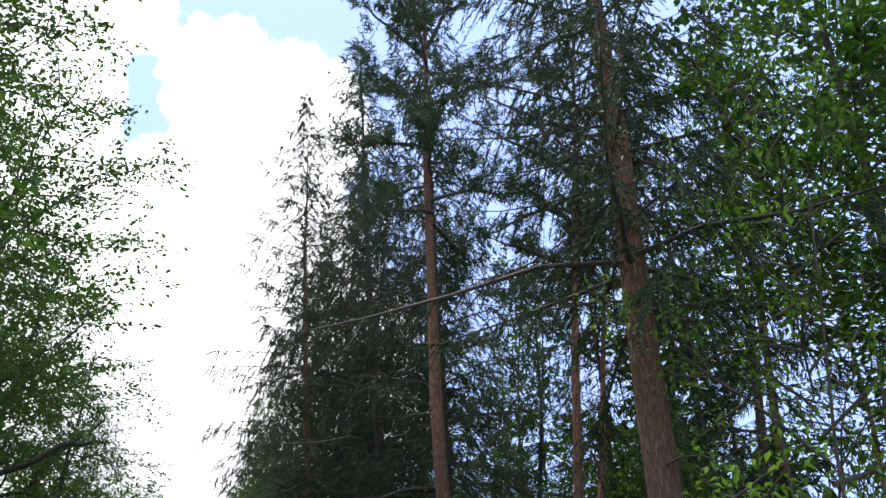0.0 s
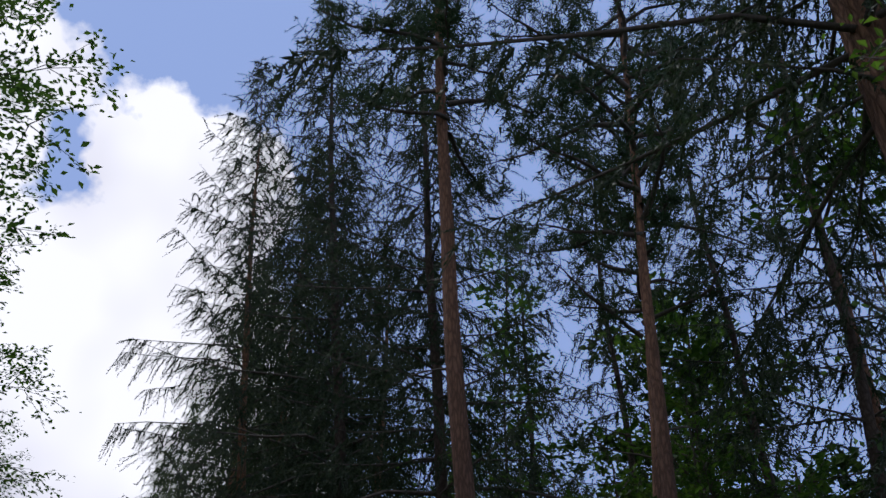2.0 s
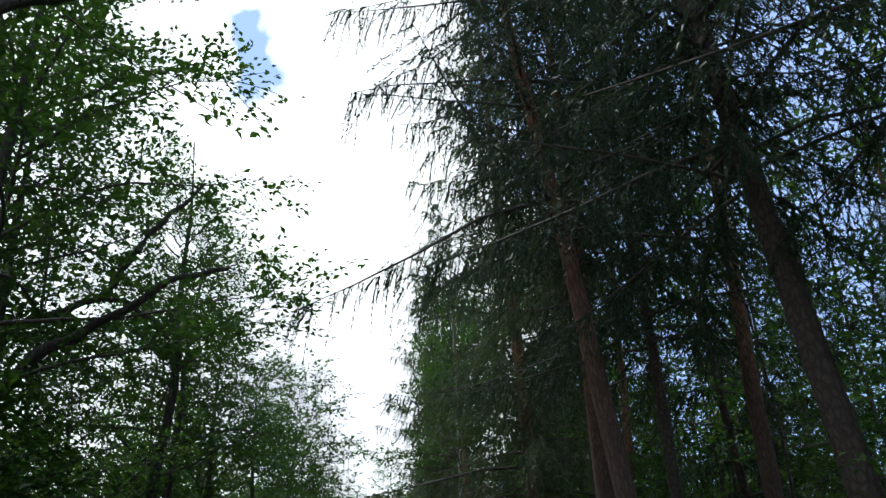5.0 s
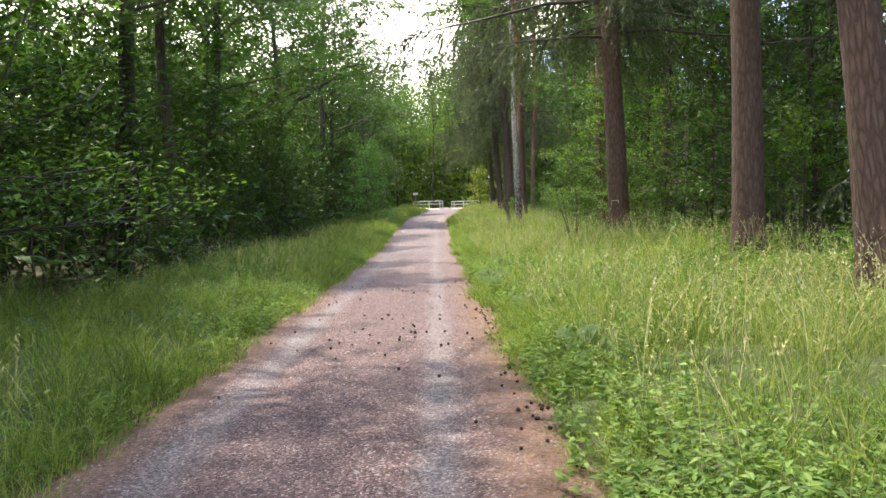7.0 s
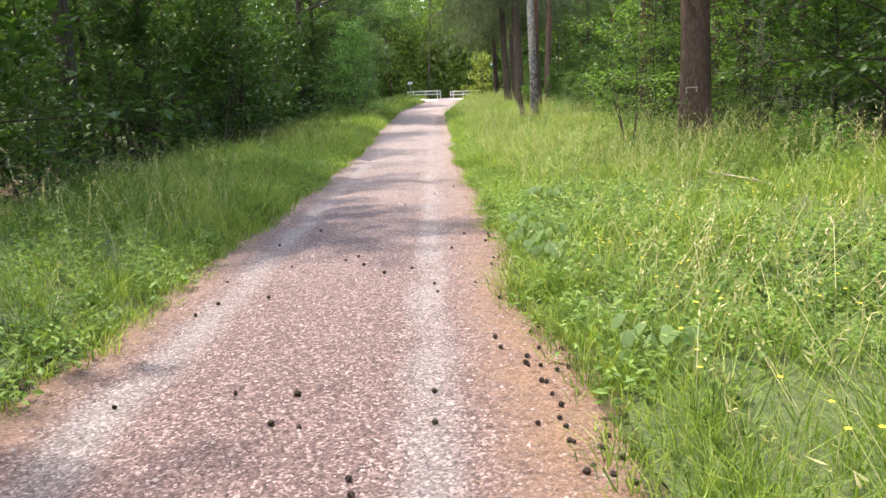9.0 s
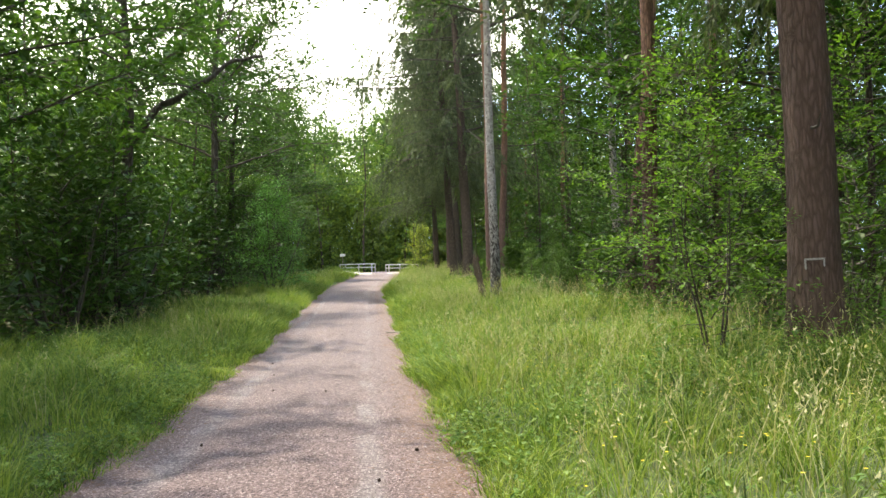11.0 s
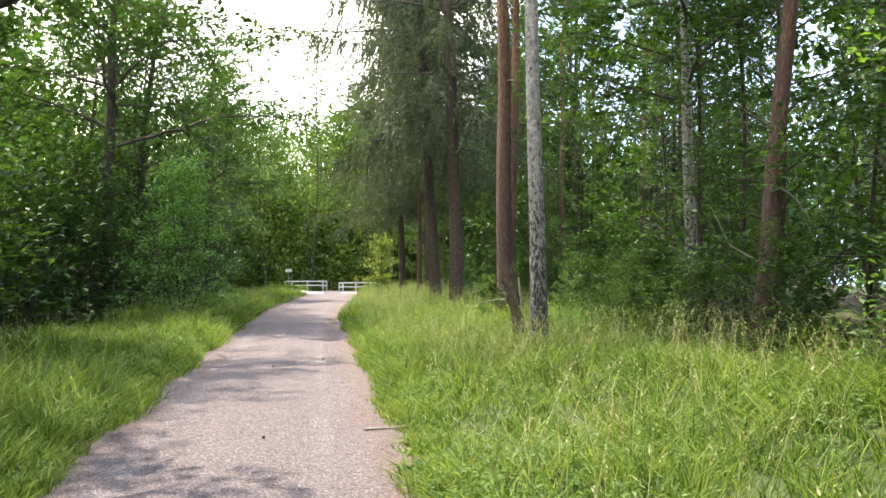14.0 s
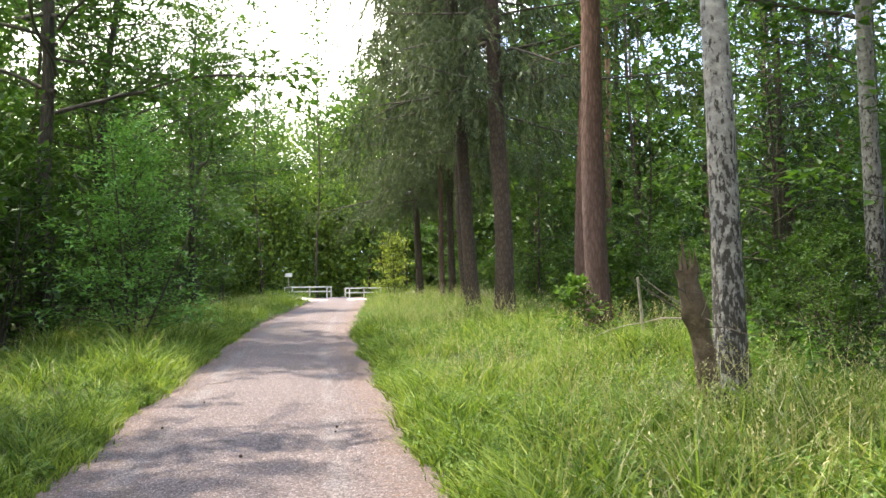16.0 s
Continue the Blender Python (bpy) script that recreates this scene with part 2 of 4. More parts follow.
# brighter copy of the woods leaf: sunshine at the far end as colour
LIT_WOODS_LEAF = leaf_material("lit_woods_leaf", (0.055, 0.100, 0.028), (0.125, 0.20, 0.05), (0.25, 0.34, 0.09), 0.5)
SPRUCE_NEEDLE = leaf_material("spruce_needle", (0.020, 0.032, 0.020), (0.036, 0.055, 0.034), (0.07, 0.095, 0.058), 0.2, 0.2)
LARCH_NEEDLE = leaf_material("larch_needle", (0.04, 0.058, 0.036), (0.078, 0.105, 0.062), (0.145, 0.175, 0.105), 0.3, 0.2)
PINE_NEEDLE = leaf_material("pine_needle", (0.022, 0.045, 0.030), (0.045, 0.080, 0.050), (0.08, 0.125, 0.075), 0.22, 0.2)
YOUNG_LEAF = leaf_material("young_birch_leaf", (0.06, 0.14, 0.045), (0.13, 0.27, 0.08), (0.23, 0.41, 0.13), 0.42)
FERN_LEAF = leaf_material("fern_leaf", (0.04, 0.10, 0.02), (0.085, 0.19, 0.035), (0.16, 0.28, 0.05), 0.45)
PINE_BARK = bark_material("pine_bark", (0.20, 0.135, 0.12), (0.36, 0.19, 0.11), (0.05, 0.032, 0.028))
RED_BARK = bark_material("red_pine_bark", (0.19, 0.125, 0.122), (0.35, 0.19, 0.12), (0.055, 0.034, 0.03), (2.0, 8.0))
SPRUCE_BARK = bark_material("spruce_bark", (0.12, 0.095, 0.085), (0.13, 0.10, 0.085), (0.035, 0.027, 0.024), size=16, long=2.0, depth=0.015)
OAK_BARK = bark_material("oak_bark", (0.10, 0.09, 0.075), (0.10, 0.09, 0.08), (0.028, 0.024, 0.02), size=14, long=5.0)
BIRCH_BARK = birch_material()
TWIG = plain_material("twig_bark", (0.032, 0.027, 0.022), (0.09, 0.075, 0.06), 20)
DEAD = plain_material("dead_wood", (0.22, 0.19, 0.16), (0.42, 0.37, 0.31), 14)
STUMP = plain_material("rotten_wood", (0.05, 0.038, 0.028), (0.19, 0.14, 0.10), 9, 0.95, 0.9, 0.04)
CONE = plain_material("cone_scales", (0.012, 0.008, 0.006), (0.045, 0.026, 0.018), 60)
STONE = plain_material("road_stone", (0.20, 0.15, 0.145), (0.46, 0.40, 0.38), 9, 0.85)
WHITE_WOOD = plain_material("weathered_white_paint", (0.60, 0.58, 0.53), (0.82, 0.80, 0.76), 6)
MARK = plain_material("chalk_mark", (0.20, 0.19, 0.18), (0.5, 0.49, 0.47), 60)
GRASS = blade_material("grass_blade", (0.042, 0.088, 0.018), (0.145, 0.235, 0.045), (0.34, 0.40, 0.105), 0.45)
STRAW = blade_material("dry_grass", (0.17, 0.20, 0.08), (0.33, 0.33, 0.16), (0.54, 0.49, 0.30), 0.35)
WEED = blade_material("weed_leaf", (0.05, 0.11, 0.026), (0.125, 0.225, 0.05), (0.24, 0.34, 0.09), 0.38)
PETAL = plain_material("yellow_petal", (0.65, 0.50, 0.03), (0.80, 0.66, 0.06), 40)
FLOOR, ROAD = ground_material(), road_material()

rng = np.random.default_rng(7)


# ---- mesh helpers ----
def quick_mesh(name, verts, faces, mat, smooth=False):
    """A mesh from arrays: verts (n, 3), faces (m, k) with one k."""
    verts, faces = np.asarray(verts, np.float32), np.asarray(faces, np.int32)
    me = bpy.data.meshes.new(name)
    me.vertices.add(len(verts))
    me.vertices.foreach_set("co", verts.ravel())
    me.loops.add(faces.size)
    me.loops.foreach_set("vertex_index", faces.ravel())
    me.polygons.add(len(faces))
    me.polygons.foreach_set("loop_start", np.arange(0, faces.size, faces.shape[1], dtype=np.int32))
    me.polygons.foreach_set("use_smooth", np.full(len(faces), smooth))
    me.materials.append(mat)
    me.update(calc_edges=True)
    return me


def part(name, me, parent, label=""):
    ob = new(name, me)
    ob.parent = parent
    return tagged(ob, label)


def thing(name, m, label, category, group="", kind=""):
    ob = new(name)
    ob.empty_display_size = 0.2
    ob.matrix_world = m
    return tagged(ob, label, category, group, kind)


def tube(points, radii, sides=8, rough=0.0, seed=0):
    """Verts and quads of a round stem along points, its skin uneven by a share rough of the radius."""
    points, radii = np.asarray(points, float), np.asarray(radii, float)
    ahead = np.gradient(points, axis=0)
    ahead /= np.linalg.norm(ahead, axis=1, keepdims=True) + 1e-9
    ref = np.where(np.abs(ahead[:, 2:3]) > 0.9, [[1.0, 0, 0]], [[0, 0, 1.0]])
    a = np.cross(ahead, ref)
    a /= np.linalg.norm(a, axis=1, keepdims=True)
    b = np.cross(ahead, a)
    turn = np.arange(sides) / sides * 2 * np.pi
    wob = 1.0
    if rough:
        k = np.arange(len(points))[:, None]
        wob = 1 + rough * (np.sin(3 * turn + 0.23 * k + seed) * 0.5 + np.sin(7 * turn + 0.9 * k + 2 * seed) * 0.35 + np.sin(5 * turn - 0.5 * k) * 0.4)
    r = (radii[:, None] * wob)[..., None]
    ring = points[:, None] + r * (np.cos(turn)[None, :, None] * a[:, None] + np.sin(turn)[None, :, None] * b[:, None])
    n = len(points)
    i = np.arange(n - 1)[:, None] * sides
    j = np.arange(sides)[None]
    jj = (j + 1) % sides
    quads = np.stack([i + j, i + jj, i + sides + jj, i + sides + j], -1).reshape(-1, 4)
    return ring.reshape(-1, 3), quads


def joined(pieces):
    verts, faces, base = [], [], 0
    for v, f in pieces:
        verts.append(v)
        faces.append(np.asarray(f) + base)
        base += len(v)
    return np.concatenate(verts), np.concatenate(faces)


def unit(v):
    return v / (np.linalg.norm(v, axis=-1, keepdims=True) + 1e-9)


def leaf_quads(at, way, face, length, width):
    """Lozenge leaves from their stalk ends, folded a little along the midrib."""
    way = unit(way)
    side = unit(np.cross(way, face))
    up = np.cross(side, way)
    L, W = np.asarray(length)[:, None], np.asarray(width)[:, None]
    v = np.stack([at, at + way * L * 0.45 + side * W * 0.5 + up * W * 0.12, at + way * L - up * L * 0.12,
                  at + way * L * 0.45 - side * W * 0.5 + up * W * 0.12], 1)
    return v.reshape(-1, 3), np.arange(len(at) * 4).reshape(-1, 4)


def needle_tris(at, way, length, width, r):
    way = unit(way)
    side = unit(np.cross(way, r.normal(size=way.shape)))
    L, W = np.asarray(length)[:, None], np.asarray(width)[:, None]
    v = np.stack([at - side * W * 0.5, at + side * W * 0.5, at + way * L], 1)
    return v.reshape(-1, 3), np.arange(len(at) * 3).reshape(-1, 3)


def bend(start, way, length, n, droop, wiggle, r):
    """A branch's points: it sets out along way and bends down (droop > 0) or up."""
    pts, p, w = [np.array(start, float)], np.array(start, float), np.array(way, float)
    for _ in range(n):
        w = w + np.array([0, 0, -droop / n]) + r.normal(size=3) * wiggle
        w /= np.linalg.norm(w)
        p = p + w * length / n
        pts.append(p.copy())
    return np.array(pts)


def stem_points(height, dia, r, sway=0.04, step=0.4, flare=0.35, top=0.25):
    z = np.arange(-0.4, height, step)
    k = np.clip(z / height, 0, 1)
    ph = r.uniform(0, 6.28, 4)
    x = sway * (np.sin(z * 0.35 + ph[0]) - np.sin(ph[0])) + 0.3 * sway * np.sin(z * 1.1 + ph[1])
    y = sway * (np.sin(z * 0.31 + ph[2]) - np.sin(ph[2])) + 0.3 * sway * np.sin(z * 1.0 + ph[3])
    rad = dia / 2 * ((1 - k) ** 0.75 * (1 - top) + top * (1 - k)) * (1 + flare * np.exp(-np.clip(z, 0, None) / 0.35))
    return np.stack([x, y, z], 1), np.maximum(rad, 0.02)


# ---- crowns ----
def leafy_branch(start, way, length, r, leaf, spread=0.55, droop=0.25, per=9, gap=0.22, flat=0.76, twigs=True, thick=1.0, bare=0.0):
    """One bough: wood pieces, and leaves standing in flat sprays along its twigs."""
    n = max(4, int(length / 0.35))
    spine = bend(start, way, length, n, droop, 0.10, r)
    wood = [tube(spine, np.linspace(0.022 * length ** 0.8 + 0.008, 0.006, len(spine)) * thick, 5)]
    at, to = [], []
    for i in range(1, len(spine)):
        ahead = unit(spine[i] - spine[i - 1])
        for s in (-1, 1, 0):
            if bare and r.uniform() < bare:
                continue
            side = unit(np.cross(ahead, [0, 0, 1.0])) * s
            out = unit(ahead * 0.8 + side * 1.0 + r.normal(size=3) * 0.3 + [0, 0, 0.1])
            long = spread * length * (1.05 - 0.6 * i / len(spine)) * r.uniform(0.45, 1.0)
            twig = bend(spine[i], out, long, 4, droop * 0.6, 0.12, r)
            if twigs and (s or i % 2):
                wood.append(tube(twig[[0, 2, 4]], [0.010, 0.007, 0.003], 3))
            m = max(3, int(per * long / gap / 4))
            k = r.uniform(0.15, 1.05, m)
            p = np.stack([np.interp(k * 4, np.arange(5), twig[:, c]) for c in range(3)], 1)
            p += r.normal(size=(m, 3)) * [0.11, 0.11, 0.06]
            at.append(p)
            to.append(np.tile(out, (m, 1)) + r.normal(size=(m, 3)) * [0.8, 0.8, 0.35])
    if not at:
        at, to = [spine[-1:]], [spine[-1:] - spine[-2:-1]]
    at, to = np.concatenate(at), np.concatenate(to)
    face = np.array([0, 0, 1.0]) * flat + r.normal(size=at.shape) * (1 - flat)
    size = leaf * r.uniform(0.6, 1.25, len(at))
    return wood, leaf_quads(at, to, face, size, size * 0.62)


def leafy_crown(r, z0, z1, reach, count, leaf, mat, low_long=True, up=0.35, droop=0.3, per=9, twigs=True, bare=0.0, flat=0.76):
    wood, leaves = [], []
    for i in range(count):
        k = i / max(1, count - 1)
        z = z0 + (z1 - z0) * k ** 0.85
        shape = (1.0 - 0.65 * k) if low_long else math.sin(math.pi * (0.18 + 0.72 * k))
        turn = i * 2.399 + r.uniform(-0.4, 0.4)
        rise = up + 0.7 * k + r.uniform(-0.15, 0.2)
        way = unit(np.array([math.cos(turn), math.sin(turn), rise]))
        w, l = leafy_branch((0, 0, z), way, reach * shape * r.uniform(0.7, 1.15), r, leaf, droop=droop, per=per, twigs=twigs, thick=0.5 if reach > 3 else 0.35, bare=bare, flat=flat)
        wood += w
        leaves.append(l)
    return quick_mesh("branchwork", *joined(wood), TWIG, True), quick_mesh("leaves", *joined(leaves), mat)


def spruce_crown(r, z0, z1, reach, whorls, mat=None, hang=0.55, each=6, per=32, needle=0.085):
    """Boughs in whorls, sagging and lifting again at the tips, fringed with thin hanging needle twigs."""
    wood, at, to, ln, wd = [], [], [], [], []
    for i in range(whorls):
        k = i / (whorls - 1)
        z = z0 + (z1 - z0) * k
        length = reach * (1 - k) ** 0.8 * (0.75 + 0.25 * math.sin(i * 1.7)) + 0.3
        for j in range(each):
            turn = j * 2 * math.pi / each + i * 0.9 + r.uniform(-0.35, 0.35)
            lj = length * r.uniform(0.5, 1.15)
            rise = 0.05 + 0.5 * k
            spine = bend((0, 0, z + r.uniform(-0.15, 0.15)), unit(np.array([math.cos(turn), math.sin(turn), rise])), lj, 8, 0.55 * (1 - k), 0.06, r)
            spine[5:, 2] += np.linspace(0, 0.12 * lj, 4)
            wood.append(tube(spine[::2], np.linspace(0.010 + 0.007 * lj, 0.005, 5), 4))
            m = max(6, int(lj * 11.5))
            for q in r.uniform(0.08, 1.0, m):
                p0 = np.array([np.interp(q * 8, np.arange(9), spine[:, c]) for c in range(3)])
                ahead = unit(spine[min(8, int(q * 8) + 1)] - spine[int(q * 8)])
                side = unit(np.cross(ahead, [0, 0, 1.0])) * r.choice([-1, 1])
                out = unit(side * r.uniform(0.15, 0.9) + ahead * 0.5 + [0, 0, -hang * r.uniform(0.4, 2.6)])
                tl = r.uniform(0.3, 0.95) * (0.6 + 0.5 * (1 - k))
                s = np.linspace(0.0, 1, per)
                pts = p0 + out * (s * tl)[:, None] + np.stack([0 * s, 0 * s, -0.3 * hang * s ** 2 * tl], 1)
                at.append(pts)
                to.append(out * 1.0 + [0, 0, -0.15] + r.normal(size=(per, 3)) * 0.5)
                ln.append(needle * (1.15 - 0.45 * s))
                wd.append(np.full(per, needle * 0.27))
                at.append(p0[None])
                to.append((pts[-1] - p0)[None])
                ln.append(np.array([tl]))
                wd.append(np.array([0.012]))
    at, to, ln, wd = (np.concatenate(a) for a in (at, to, ln, wd))
    v, f = needle_tris(at, to, ln * r.uniform(0.75, 1.25, len(ln)), wd, r)
    return quick_mesh("branchwork", *joined(wood), TWIG, True), quick_mesh("needles", v, f, mat or SPRUCE_NEEDLE)


def pine_crown(r, z0, z1, reach, count, tufts=44, per=20):
    """Open pine boughs that rise at the ends, with brushes of long needles."""
    wood, at, to = [], [], []
    for i in range(count):
        k = i / (count - 1)
        z = z0 + (z1 - z0) * k
        turn = i * 2.399 + r.uniform(-0.3, 0.3)
        lj = reach * math.sin(math.pi * (0.22 + 0.7 * k)) * r.uniform(0.6, 1.1)
        spine = bend((0, 0, z), unit(np.array([math.cos(turn), math.sin(turn), 0.25 + 0.5 * k])), lj, 7, -0.1, 0.16, r)
        wood.append(tube(spine, np.linspace(0.02 + 0.014 * lj, 0.008, 8), 5))
        for q in r.uniform(0.3, 1.0, max(4, int(tufts * lj / reach))):
            p0 = np.array([np.interp(q * 7, np.arange(8), spine[:, c]) for c in range(3)])
            out = unit(r.normal(size=3) * [1, 1, 0.5] + [0, 0, 0.25])
            tw = bend(p0, out, r.uniform(0.25, 0.6), 3, -0.25, 0.15, r)
            wood.append(tube(tw[[0, 3]], [0.009, 0.004], 3))
            for e in (tw[3], tw[2]):
                at.append(np.tile(e, (per, 1)) + r.normal(size=(per, 3)) * 0.05)
                to.append(unit(r.normal(size=(per, 3))) + unit(tw[3] - tw[0]) * 0.5)
    at, to = np.concatenate(at), np.concatenate(to)
    v, f = needle_tris(at, to, r.uniform(0.11, 0.20, len(at)), np.full(len(at), 0.026), r)
    return quick_mesh("branchwork", *joined(wood), TWIG, True), quick_mesh("needles", v, f, PINE_NEEDLE)


# ---- the lie of the land ----
def soft(a, b, v):
    k = np.clip((np.asarray(v, float) - a) / (b - a), 0, 1)
    return k * k * (3 - 2 * k)


def road_x(y):
    """The road's middle line: straight, then a slow bend to +x before the bridge."""
    return -0.36 + 1.75 * soft(44, 78, y)


def land(x, y):
    x, y = np.asarray(x, float), np.asarray(y, float)
    rise = 0.030 * np.log1p(np.exp(np.clip((y - 31) / 2.5, -30, 30))) * 2.5
    rise = np.where(y > 76, 1.36 - 0.02 * (y - 76), rise)
    s = x - road_x(y)
    verge = 0.10 * soft(1.0, 2.2, np.abs(s))
    ditch = -0.75 * np.exp(-((s + 5.6) / 0.9) ** 2) * soft(-40, -30, y)
    right = 0.22 * soft(2.2, 4.5, s) - 0.30 * np.exp(-((s - 6.2) / 0.9) ** 2)
    lumps = (0.05 * np.sin(x * 1.3 + y * 0.7) + 0.04 * np.sin(y * 1.9 - x * 0.8) + 0.03 * np.sin(x * 3.1 + y * 2.3)) * soft(1.2, 2.5, np.abs(s))
    return rise + verge + ditch + right + lumps


def at_land(x, y, dz=0.0):
    return Matrix.Translation((x, y, float(land(x, y)) + dz))


def tilt(lean_x, lean_y):
    return Vector((0, 0, 1)).rotation_difference(Vector((lean_x, lean_y, 1))).to_matrix().to_4x4()


def grid(xs, ys, z_of):
    X, Y = np.meshgrid(xs, ys)
    v = np.stack([X, Y, z_of(X, Y)], -1).reshape(-1, 3)
    nx, ny = len(xs), len(ys)
    i = (np.arange(ny - 1)[:, None] * nx + np.arange(nx - 1)[None]).ravel()
    return v, np.stack([i, i + 1, i + nx + 1, i + nx], 1)


xs = np.concatenate([[-900, -400, -150, -80, -45, -30, -20], np.arange(-14, 14.01, 0.35), [20, 30, 45, 80, 150, 400, 900]])
ys = np.concatenate([[-900, -400, -150, -80, -50], np.arange(-30, 90.01, 0.5), [100, 120, 150, 220, 400, 900]])
ground = new("ground", quick_mesh("ground", *grid(xs, ys, lambda x, y: land(x, y) - 0.012), FLOOR, True))
tagged(ground, "dark forest floor of leaf litter, needles and moss", "ground", kind="structure")

us = np.linspace(-1, 1, 33)
ry = np.arange(-34, 79.01, 0.2)
U, Y = np.meshgrid(us, ry)
edge = 1.24 + 0.02 * np.sin(Y * 1.7) + 0.02 * np.sin(Y * 4.3 + np.sign(U) * 2) + 0.16 * soft(26, 36, Y)
X = road_x(Y) + U * edge
ruts = -0.022 * np.exp(-((U + 0.57) / 0.16) ** 2) - 0.022 * np.exp(-((U - 0.44) / 0.16) ** 2) + 0.02 * (1 - U ** 2)
Z = land(road_x(Y), Y) + ruts + 0.006 * np.sin(X * 9 + Y * 5) * np.sin(Y * 3.1) + 0.014 - 0.022 * np.abs(U) ** 8
v = np.stack([X, Y, Z], -1).reshape(-1, 3)
i = (np.arange(len(ry) - 1)[:, None] * 33 + np.arange(32)[None]).ravel()
road_mesh = quick_mesh("road", v, np.stack([i, i + 1, i + 34, i + 33], 1), ROAD, True)
layer = road_mesh.uv_layers.new(name="across")
flat = np.stack([U, Y], -1).reshape(-1, 2)
loops = np.zeros(len(road_mesh.loops), np.int32)
road_mesh.loops.foreach_get("vertex_index", loops)
layer.data.foreach_set("uv", flat[loops].ravel().astype(np.float32))
tagged(new("road", road_mesh), "reddish gravel forest track with two pale worn wheel ruts", "road", kind="structure")

# ---- crown stock, each shared by several trees ----
r = np.random.default_rng(3)
SPRUCE_A = spruce_crown(r, 3.6, 21, 5.0, 34)
SPRUCE_B = spruce_crown(r, 6.0, 22, 4.2, 28)
SPRUCE_C = spruce_crown(r, 5.0, 21, 4.4, 30, LARCH_NEEDLE, 0.7, 6, 22, 0.125)
PINE_A = pine_crown(r, 9.0, 17, 3.4, 28, 30)
PINE_B = pine_crown(r, 11.0, 19, 3.0, 26)
OAK_A = leafy_crown(r, 3.2, 13, 5.6, 44, 0.15, OAK_LEAF, per=18, bare=0.38)
OAK_B = leafy_crown(r, 2.6, 11, 4.8, 42, 0.17, BEECH_LEAF, per=15, bare=0.3, flat=0.85)
BEECH_A = leafy_crown(r, 0.8, 8.5, 3.2, 40, 0.165, BEECH_LEAF, droop=0.2, per=11, twigs=False, bare=0.25, flat=0.88)
OAK_FAR = leafy_crown(r, 2.0, 12, 4.6, 26, 0.34, WOODS_LEAF, per=9, twigs=False)
PINE_FAR = pine_crown(r, 10.0, 18, 3.2, 20, 22, 12)
SPRUCE_FAR = spruce_crown(r, 2.0, 19, 3.4, 20, each=5, per=14, needle=0.14)
SAPLING_A = leafy_crown(r, 0.4, 4.4, 1.7, 34, 0.125, HAZEL_LEAF, per=14, twigs=False, bare=0.2, flat=0.86)
SAPLING_B = leafy_crown(r, 0.2, 3.4, 1.6, 34, 0.15, OAK_LEAF, per=13, twigs=False, bare=0.2, flat=0.88)


def tree(kind, x, y, lean, dia, height, bark, crown, label, category, group="", turn=0.0, lift=0.0, size=1.0, stubs=0, sway=0.05, seed=1):
    """One tree: an own trunk, boughs and foliage from the stock, and dead branch stubs."""
    r = np.random.default_rng(seed + int(abs(x) * 13 + abs(y) * 31))
    root = thing(kind, at_land(x, y) @ tilt(*lean), label, category, group)
    pts, rad = stem_points(height, dia, r, sway)
    part("trunk", quick_mesh("trunk", *tube(pts, rad, 18, 0.05, r.uniform(0, 6)), bark, True), root)
    if crown:
        for name, me in zip(("branchwork", "foliage"), crown):
            ob = tagged(part(name, me, root), kind="stuff")
            ob.matrix_basis = Matrix.Translation((0, 0, lift)) @ Matrix.Rotation(turn, 4, "Z") @ Matrix.Scale(size, 4)
    for _ in range(stubs):
        z = r.uniform(1.5, height * 0.55)
        a = r.uniform(0, 6.28)
        c = [np.interp(z, pts[:, 2], pts[:, k]) for k in (0, 1)]
        spine = bend((c[0], c[1], z), unit(np.array([math.cos(a), math.sin(a), r.uniform(-0.1, 0.3)])), r.uniform(0.3, 1.5), 5, r.uniform(-0.1, 0.5), 0.12, r)
        part("dead_branch", quick_mesh("dead_branch", *tube(spine, np.linspace(0.022, 0.005, 6), 5), TWIG, True), root, "bare dead branch")
    return root


PINE_WORDS = "tall Scots pine with plated red-brown bark"
OAK_C = leafy_crown(np.random.default_rng(4), 3.2, 13, 5.6, 36, 0.125, OAK_LEAF, per=21, bare=0.4)
CURTAIN = spruce_crown(np.random.default_rng(6), 3.4, 20, 4.4, 26, LARCH_NEEDLE, 0.85, 5, 17, 0.14)
SPRUCE_WORDS = "tall dark spruce with drooping curtains of needles"
# roadside trees on the +x side
tree("scots_pine", 5.28, -7.5, (-0.08, -0.04), 0.48, 21, PINE_BARK, SPRUCE_B, "thick dark pine trunk leaning towards the track", "pine tree", stubs=5)
tree("scots_pine", 4.95, -0.2, (-0.11, -0.09), 0.34, 21, RED_BARK, PINE_B, "leaning Scots pine with flaking orange bark", "pine tree", stubs=5, turn=1)
tree("scots_pine", 6.3, -2.2, (0.03, -0.01), 0.24, 19, RED_BARK, PINE_A, "slim Scots pine with orange bark", "pine tree", stubs=5, turn=2)
tree("scots_pine", 7.55, 0.5, (0.09, 0.0), 0.22, 17, RED_BARK, PINE_A, "slim Scots pine with orange bark", "pine tree", stubs=4, turn=3)
tree("spruce", 6.1, 3.6, (-0.11, -0.09), 0.32, 20, SPRUCE_BARK, SPRUCE_B, SPRUCE_WORDS, "spruce tree", turn=0.5, stubs=6)
tree("spruce", 5.3, 6.5, (-0.12, 0.0), 0.37, 24, SPRUCE_BARK, SPRUCE_A, SPRUCE_WORDS, "spruce tree", turn=1.3, lift=2.5, stubs=6)
